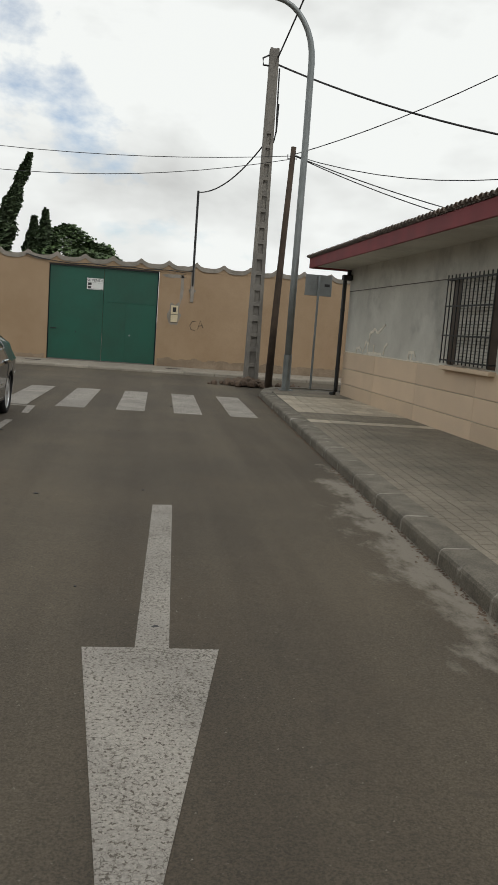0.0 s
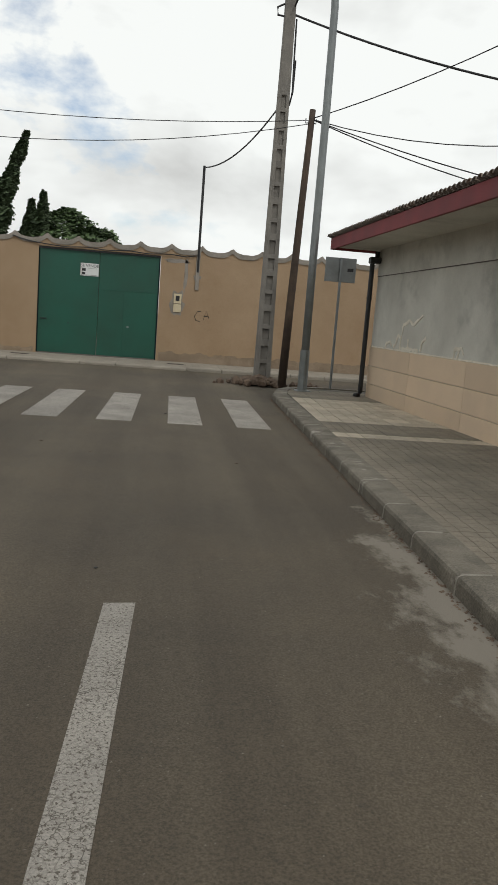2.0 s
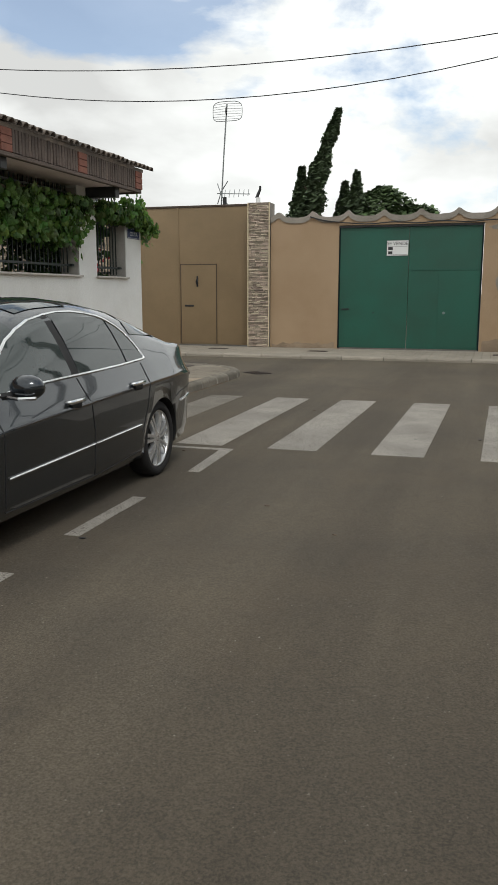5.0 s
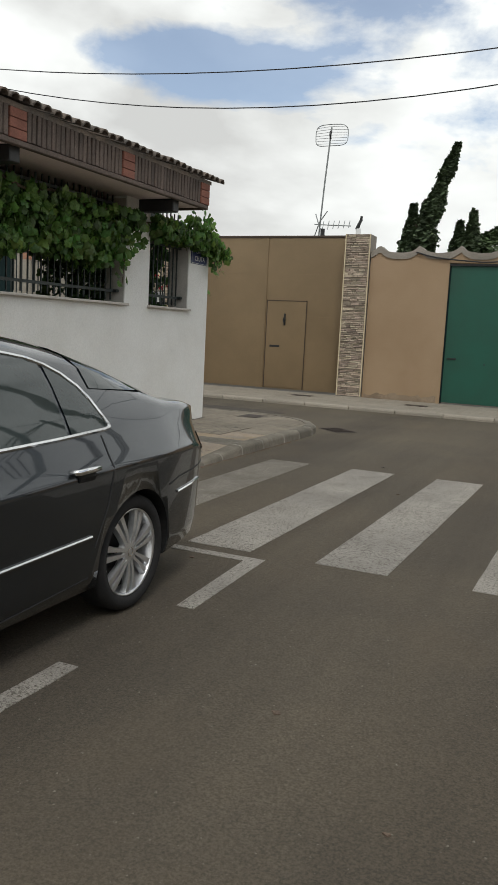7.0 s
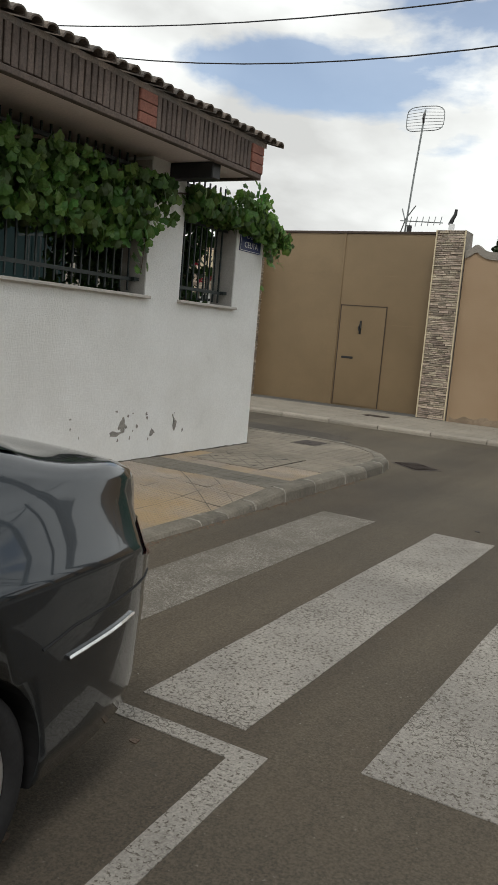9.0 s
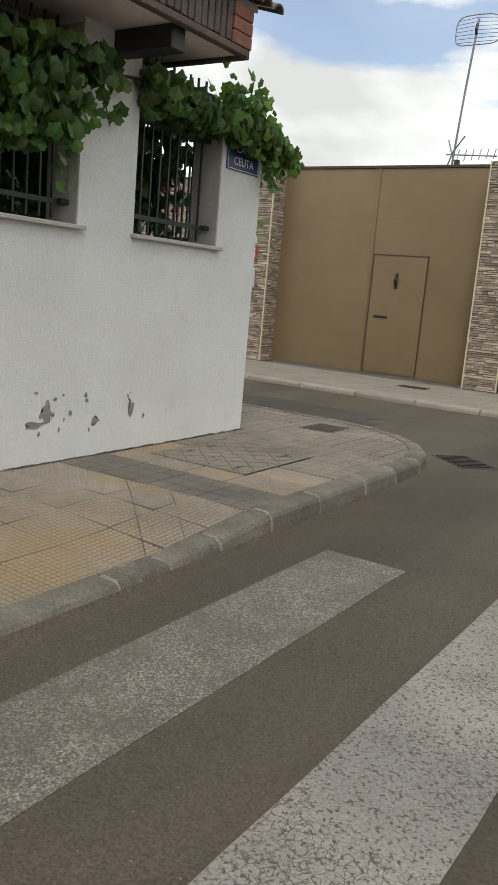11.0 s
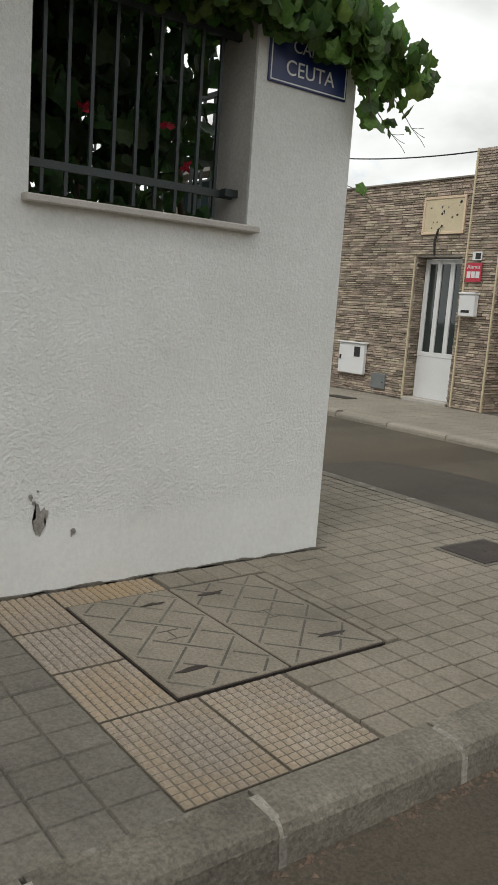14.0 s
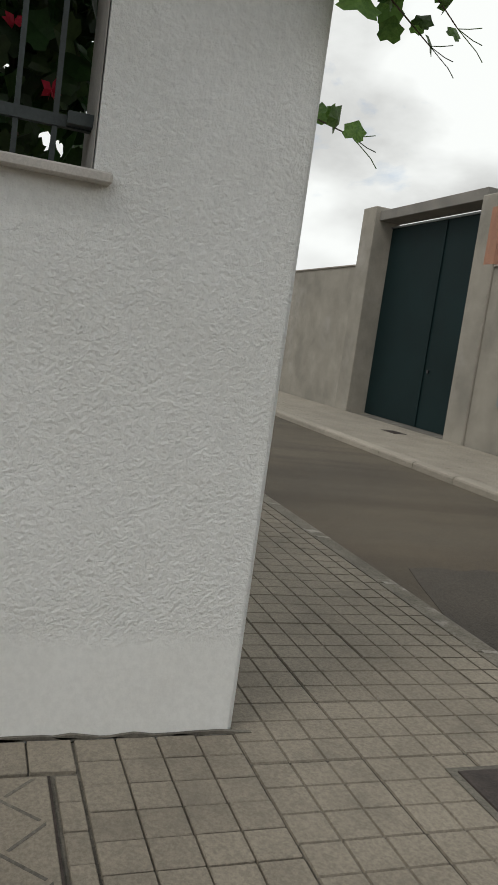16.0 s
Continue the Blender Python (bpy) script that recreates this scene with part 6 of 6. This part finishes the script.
CYP = [(0, 0.2), (0.25, 0.75), (0.5, 0.7), (0.75, 0.4), (0.9, 0.16), (1.0, 0.0)]
BROAD = [(0, 0.1), (0.35, 0.6), (0.5, 1.6), (0.7, 2.0), (0.88, 1.4), (1.0, 0.3)]
tree("cypress_tree", "tall narrow dark cypress leaning slightly", -9.55, 45, 9.9, [(0, 0.3), (0.3, 0.78), (0.55, 0.58), (0.8, 0.34), (0.93, 0.2), (1.0, 0.05)], CONIFER, 17000, 0.3, 0.2, 0.06, seed=3)
tree("cypress_tree", "short ragged dark conifer beside the cypress", -8.85, 45.5, 7.5, [(p, q * 1.35) for p, q in CYP], CONIFER, 9000, 0.34, 0.0, seed=5)
tree("cypress_tree", "pointed dark conifer with several tips", -7.1, 46, 6.8, [(p, q * 1.2) for p, q in CYP], CONIFER, 9000, 0.34, 0.04, seed=7)
tree("cypress_tree", "pointed dark conifer with several tips", -6.3, 45, 7.1, [(p, q * 1.1) for p, q in CYP], CONIFER, 9000, 0.34, 0.03, seed=8)
tree("leafy_tree", "rounded dark leafy tree crown above the wall", -5.0, 46, 6.5, BROAD, BROADLEAF, 14000, 0.36, 0.0, seed=9)
tree("leafy_tree", "low dark leafy tree above the wall", -3.4, 47, 5.7, BROAD, BROADLEAF, 11000, 0.36, 0.0, seed=10)

# ---- manhole, drain and covers ----
man = thing("utility_cover", "double telecom cover of cement plates with crossed grooves", "manhole cover", at=(-5.28, 19.57, PAVE))
part("frame", box(-0.463, -0.508, -0.02, 0.463, 0.508, -0.003), IRON, man)
for s in (-1, 1):
    pl = part("cover_plate", box(-0.455, 0.006 if s > 0 else -0.5, -0.02, 0.455, 0.5 if s > 0 else -0.006, 0.003, 0.003), SLAB, man, "worn cement cover plate")
    y0, y1 = (0.02, 0.48) if s > 0 else (-0.48, -0.02)
    lines = bmesh.new()
    c = 0.115
    for i in range(-4, 5):
        for j in range(-3, 4):
            cx, cy = i * c, (y0 + y1) / 2 + j * c
            # short grooves set across one another like a basket weave
            d = 1 if (i + j) % 2 else -1
            if (i % 2) != (j % 2 if s > 0 else (j + 1) % 2):
                continue
            if j % 2:
                d = -d
            e = 0.0035
            dash = [(cx - 0.1 - e, cy - d * 0.1 + d * e), (cx - 0.1 + e, cy - d * 0.1 - d * e), (cx + 0.1 + e, cy + d * 0.1 - d * e), (cx + 0.1 - e, cy + d * 0.1 + d * e)]
            if d < 0:
                dash = dash[::-1]
            pts = clip_poly(dash, [(1, 0, 0.44), (-1, 0, 0.44), (0, 1, y1), (0, -1, -y0)])
            if len(pts) > 2:
                merge(lines, prism(pts, 0.0015, 0.0042, "z"))
    part("groove", lines, MORTAR, pl)
    for x in (-0.32, 0.3):
        part("lifting_slot", prism(blob(x, (y0 + y1) / 2 + 0.1 * s * (1 if x > 0 else -1), 0.016, 0.06, x + s, 12, 0.5), 0.002, 0.0055, "z"), IRON, pl)
    for a, b_ in (((-0.04, -0.05), (-0.04, 0.05)), ((0.04, -0.05), (0.04, 0.05)), ((-0.04, 0), (0.04, 0))):
        part("cast_letter", tube([(a[0], (y0 + y1) / 2 + a[1], 0.002), (b_[0], (y0 + y1) / 2 + b_[1], 0.002)], 0.004, 5), MORTAR, pl)
cv = thing("meter_cover", "small rusty iron cover set in the pavement", "manhole cover", at=(-5.47, 21.6, PAVE))
part("frame", box(-0.19, -0.24, -0.02, 0.19, 0.24, 0.004), MORTAR, cv)
part("lid", box(-0.165, -0.21, 0, 0.165, 0.21, 0.009, 0.003), IRON, cv)
part("lift_hole", tube([(0, 0, 0.008), (0, 0, 0.0105)], 0.018, 8), INK, cv)
for x, y in ((-6.7, 27.2), (-3.9, 27.0), (0.7, 27.0), (-12.5, 27.0), (-16.8, 27.3)):
    c2 = thing("meter_cover", "small dark iron cover in the far pavement", "manhole cover", "far covers", at=(x, y, 0.085))
    part("lid", box(-0.25, -0.14, -0.03, 0.25, 0.14, 0.006, 0.003), IRON, c2)
dn = thing("drain_grate", "iron street drain grate at the kerb", "drain", at=(-4.0, 21.8, 0), rz=-40)
part("frame", box(-0.3, -0.2, -0.03, 0.3, 0.2, 0.003), IRON, dn)
for i in range(9):
    part("grate_bar", box(-0.26 + i * 0.06, -0.17, 0.0, -0.235 + i * 0.06, 0.17, 0.012), IRON, dn)

# ---- paving slabs ----
S = 0.4


def slab_mesh(cells, mat, gap=0.008, size=S, rise=0.014, inset=0.006, name="slab", joint=MORTAR):
    """A slab of cells x cells raised squares on its own base."""
    verts, faces = [], []

    def raised(x0, y0, x1, y1, z0, z1, ins):
        k = len(verts)
        verts.extend([(x0, y0, z0), (x1, y0, z0), (x1, y1, z0), (x0, y1, z0), (x0 + ins, y0 + ins, z1), (x1 - ins, y0 + ins, z1), (x1 - ins, y1 - ins, z1), (x0 + ins, y1 - ins, z1)])
        faces.extend([(k + 4, k + 5, k + 6, k + 7), (k, k + 1, k + 5, k + 4), (k + 1, k + 2, k + 6, k + 5), (k + 2, k + 3, k + 7, k + 6), (k + 3, k, k + 4, k + 7)])

    h = size / 2 - 0.002
    raised(-h, -h, h, h, -rise, -0.007, 0.002)
    c = 2 * h / cells
    for i in range(cells):
        for j in range(cells):
            g = gap / 2
            raised(-h + i * c + g, -h + j * c + g, -h + (i + 1) * c - g, -h + (j + 1) * c - g, -0.0075, 0.0, inset)
    me = bpy.data.meshes.new(name)
    me.from_pydata(verts, [], faces)
    me.materials.append(mat)
    me.materials.append(joint)
    for f in list(me.polygons)[:5]:
        f.material_index = 1
    return me


def cut_slab(poly, mat, keep):
    b = prism(poly, -0.014, -0.008, "z")
    n_base = len(b.faces)
    c = S / 3
    for i in range(3):
        for j in range(3):
            g = 0.006
            x0, y0 = -S / 2 + i * c + g, -S / 2 + j * c + g
            cell = clip_poly([(x0, y0), (x0 + c - 2 * g, y0), (x0 + c - 2 * g, y0 + c - 2 * g), (x0, y0 + c - 2 * g)], keep)
            if len(cell) > 2:
                merge(b, prism(cell, -0.009, 0.0, "z"))
    me = bpy.data.meshes.new("cut_slab")
    b.to_mesh(me)
    b.free()
    me.materials.append(mat)
    me.materials.append(MORTAR)
    for f in list(me.polygons)[:n_base]:
        f.material_index = 1
    return me


GREY, DARK, BEIGE, CREAM = slab_mesh(3, SLAB, 0.004, S, 0.014, 0.003), slab_mesh(3, SLAB_DARK, 0.005, S, 0.014, 0.003), slab_mesh(11, SLAB_BEIGE, 0.006, S, 0.014, 0.0075, joint=BEIGE_JOINT), slab_mesh(2, SLAB_CREAM)
pw, pe = bpy.data.objects["pavement_west"], bpy.data.objects["pavement_east"]


def lay(me, x, y, z, host, tilt=(0, 0, 0)):
    ob = new("slab", me)
    ob.parent = host
    ob.location, ob.rotation_euler = (x, y, z), tilt
    return ob


rs = random.Random(9)
# west pavement along the white wall
for j in range(22):
    yy = 12.04 + j * S
    for i in range(4):
        xx = -5.74 + i * 0.4225
        if yy > 20.7:
            continue
        if 18.7 < yy < 20.75:
            continue
        if yy < 18.2:
            kind = BEIGE
        elif yy < 18.75:
            kind = DARK
        else:
            kind = GREY
        if kind == DARK:
            yy = 18.5
        z = ramp(xx, yy)
        tx = math.atan2(ramp(xx, yy + 0.2) - ramp(xx, yy - 0.2), 0.4)
        ty = -math.atan2(ramp(xx + 0.2, yy) - ramp(xx - 0.2, yy), 0.4)
        lay(kind, xx, yy, z + rs.uniform(-0.0015, 0.0015), pw, (tx + rs.uniform(-0.003, 0.003), ty + rs.uniform(-0.003, 0.003), 0)).scale = (1.056, 1.3 if kind == DARK else 1, 1)
# strips around the cover
for x0, x1, y0, y1, m in ((-5.94, -5.76, 19.6, 20.16, SLAB), (-5.74, -4.82, 20.09, 20.16, SLAB), (-4.8, -4.27, 19.52, 20.16, SLAB), (-5.94, -4.27, 20.165, 20.7, SLAB)):
    nx, ny = max(1, round((x1 - x0) / 0.13)), max(1, round((y1 - y0) / 0.13))
    for i in range(nx):
        for j in range(ny):
            a, c = x0 + (x1 - x0) * i / nx, y0 + (y1 - y0) * j / ny
            w, d = (x1 - x0) / nx, (y1 - y0) / ny
            part("small_slab", box(a + 0.003, c + 0.003, 0.1, a + w - 0.003, c + d - 0.003, PAVE + rs.uniform(-0.002, 0.001), 0.003), m, pw)
def dimpled(x0, y0, nx, ny, cell=0.0365):
    """A cut beige slab with rows of raised square dimples."""
    b = bmesh.new()
    box(x0, y0, 0.1, x0 + nx * cell, y0 + ny * cell, 0.113, 0, b)
    for i in range(nx):
        for j in range(ny):
            xa, ya, g, t = x0 + i * cell, y0 + j * cell, 0.003, 0.0095
            lo = [b.verts.new((x, y, 0.1125)) for x, y in ((xa + g, ya + g), (xa + cell - g, ya + g), (xa + cell - g, ya + cell - g), (xa + g, ya + cell - g))]
            hi = [b.verts.new((x, y, PAVE)) for x, y in ((xa + t, ya + t), (xa + cell - t, ya + t), (xa + cell - t, ya + cell - t), (xa + t, ya + cell - t))]
            b.faces.new(hi)
            for k in range(4):
                b.faces.new((lo[k], lo[(k + 1) % 4], hi[(k + 1) % 4], hi[k]))
    ob = part("slab", b, SLAB_BEIGE, pw)
    ob.data.materials.append(BEIGE_JOINT)
    for f in list(ob.data.polygons)[:6]:
        f.material_index = 1
    return ob


dimpled(-4.805, 18.765, 14, 10)
dimpled(-4.805, 19.14, 14, 10)
for k in range(3):
    dimpled(-5.94 + k * 0.38, 18.765, 10, 8)
dimpled(-5.94, 19.065, 5, 14)
# side-street pavement and the rounded corner
keep_corner = [(math.cos(a), math.sin(a), math.cos(a) * (-5.7 + 1.46 * math.cos(a)) + math.sin(a) * (20.75 + 1.41 * math.sin(a))) for a in [1.571 * k / 10 for k in range(11)]]
for i in range(40):
    xx = -4.35 - i * S
    for j in range(5):
        yy = 20.9 + j * S
        if xx < -6.3 and yy > 22.3:
            continue
        sq = [(xx - S / 2, yy - S / 2), (xx + S / 2, yy - S / 2), (xx + S / 2, yy + S / 2), (xx - S / 2, yy + S / 2)]
        pol = clip_poly(sq, keep_corner + [(0, -1, -20.71)])
        if len(pol) < 3:
            continue
        area = abs(sum(p[0] * q[1] - q[0] * p[1] for p, q in zip(pol, pol[1:] + pol[:1]))) / 2
        if area > 0.154:
            lay(GREY, xx, yy, PAVE + rs.uniform(-0.0015, 0.0015), pw, (rs.uniform(-0.003, 0.003), rs.uniform(-0.003, 0.003), 0))
        elif area > 0.004:
            lay(cut_slab([(p[0] - xx, p[1] - yy) for p in pol], SLAB, [(a, b_, c_ - a * xx - b_ * yy) for a, b_, c_ in keep_corner + [(0, -1, -20.71)]]), xx, yy, PAVE, pw)
# east pavement
for j in range(46):
    yy = 2.6 + j * S
    for i in range(7):
        xx = right_kerb(yy) + 0.37 + i * S
        if xx > 5.3 or yy > 20.4:
            continue
        kind = CREAM if 14.9 < yy < 18.6 or 13.3 < yy < 13.8 else GREY
        lay(kind, xx, yy, PAVE + rs.uniform(-0.0015, 0.0015), pe, (rs.uniform(-0.003, 0.003), rs.uniform(-0.003, 0.003), 0.0))
# far pavement, small tiles rising to the wall
verts, faces = [], []
for i in range(260):
    for j in range(12):
        x0, y0 = -34 + i * 0.2, 25.68 + j * 0.2
        k = len(verts)
        zz = 0.075 + 0.005 * j * 0.2 + rs.uniform(-0.002, 0.002)
        verts += [(x0 + 0.006, y0 + 0.006, zz), (x0 + 0.194, y0 + 0.006, zz), (x0 + 0.194, y0 + 0.194, zz), (x0 + 0.006, y0 + 0.194, zz), (x0, y0, zz - 0.012), (x0 + 0.2, y0, zz - 0.012), (x0 + 0.2, y0 + 0.2, zz - 0.012), (x0, y0 + 0.2, zz - 0.012)]
        faces += [(k, k + 1, k + 2, k + 3), (k + 4, k + 5, k + 1, k), (k + 5, k + 6, k + 2, k + 1), (k + 6, k + 7, k + 3, k + 2), (k + 7, k + 4, k, k + 3)]
me = bpy.data.meshes.new("tiles")
me.from_pydata(verts, [], faces)
me.materials.append(SLAB_PALE)
far_tiles = new("tiles", me)
far_tiles.parent = bpy.data.objects["pavement_north"]
tagged(far_tiles, kind="stuff")
# dark filled joints running aslant over the dropped pavement
for (xa, ya), (xb, yb) in (((-4.27, 17.28), (-5.28, 18.24)), ((-4.27, 17.62), (-4.88, 18.24)), ((-4.27, 16.2), (-5.9, 16.9))):
    pts = [(xa + (xb - xa) * i / 12, ya + (yb - ya) * i / 12 + 0.008 * noise.noise(Vector((i * 0.9, xa, 0)))) for i in range(13)]
    part("slant_joint", tube([(x, y, ramp(x, y) - 0.001) for x, y in pts], 0.0032, 6), MORTAR, pw)
# dark tar and leaf spots on the road
for k in range(22):
    xx, yy = rs.uniform(-2.6, 1.3), rs.uniform(3.5, 19.5)
    sp = part("tar_spot", prism(blob(xx, yy, rs.uniform(0.008, 0.02), rs.uniform(0.008, 0.018), k * 2.7, 16, 0.5), -0.004, 0.0055, "z"), INK if k % 3 else RUBBLE, None, "small dark tar or leaf spot on the road", category="stain", group="road spots")
# dry litter in the gutters
verts, faces = [], []
for k in range(1500):
    y = rs.uniform(2, 19)
    if k % 3:
        x = road_edge(y) - abs(rs.gauss(0, 0.035)) - 0.005
    else:
        y = rs.uniform(13, 20.3)
        x = -4.09 + abs(rs.gauss(0, 0.03))
    s, a = rs.uniform(0.006, 0.018), rs.uniform(0, 6.28)
    q = len(verts)
    verts += [(x + s * math.cos(a + d), y + s * math.sin(a + d), z) for d, z in ((0, 0.001), (2.1, 0.002), (4.2, 0.001))] + [(x, y, s * 0.7)]
    faces += [(q, q + 1, q + 3), (q + 1, q + 2, q + 3), (q + 2, q, q + 3)]
me = bpy.data.meshes.new("litter")
me.from_pydata(verts, [], faces)
me.materials.append(RUBBLE)
tagged(new("gutter_litter", me), "dry brown soil crumbs lying along the kerbs", "litter", "", "stuff")
# loose grit and leaf litter on the asphalt
verts, faces = [], []
for k in range(2600):
    x, y = rs.uniform(-3.8, 2.2), rs.uniform(1.5, 20)
    s = rs.uniform(0.002, 0.006)
    q = len(verts)
    verts += [(x - s, y - s, 0), (x + s, y - s * 0.6, 0), (x + s * 0.3, y + s, 0), (x, y, s * 0.8)]
    faces += [(q, q + 1, q + 3), (q + 1, q + 2, q + 3), (q + 2, q, q + 3)]
me = bpy.data.meshes.new("grit")
me.from_pydata(verts, [], faces)
me.materials.append(KERB)
tagged(new("grit", me), "loose pale grit scattered on the asphalt", "grit", "", "stuff")
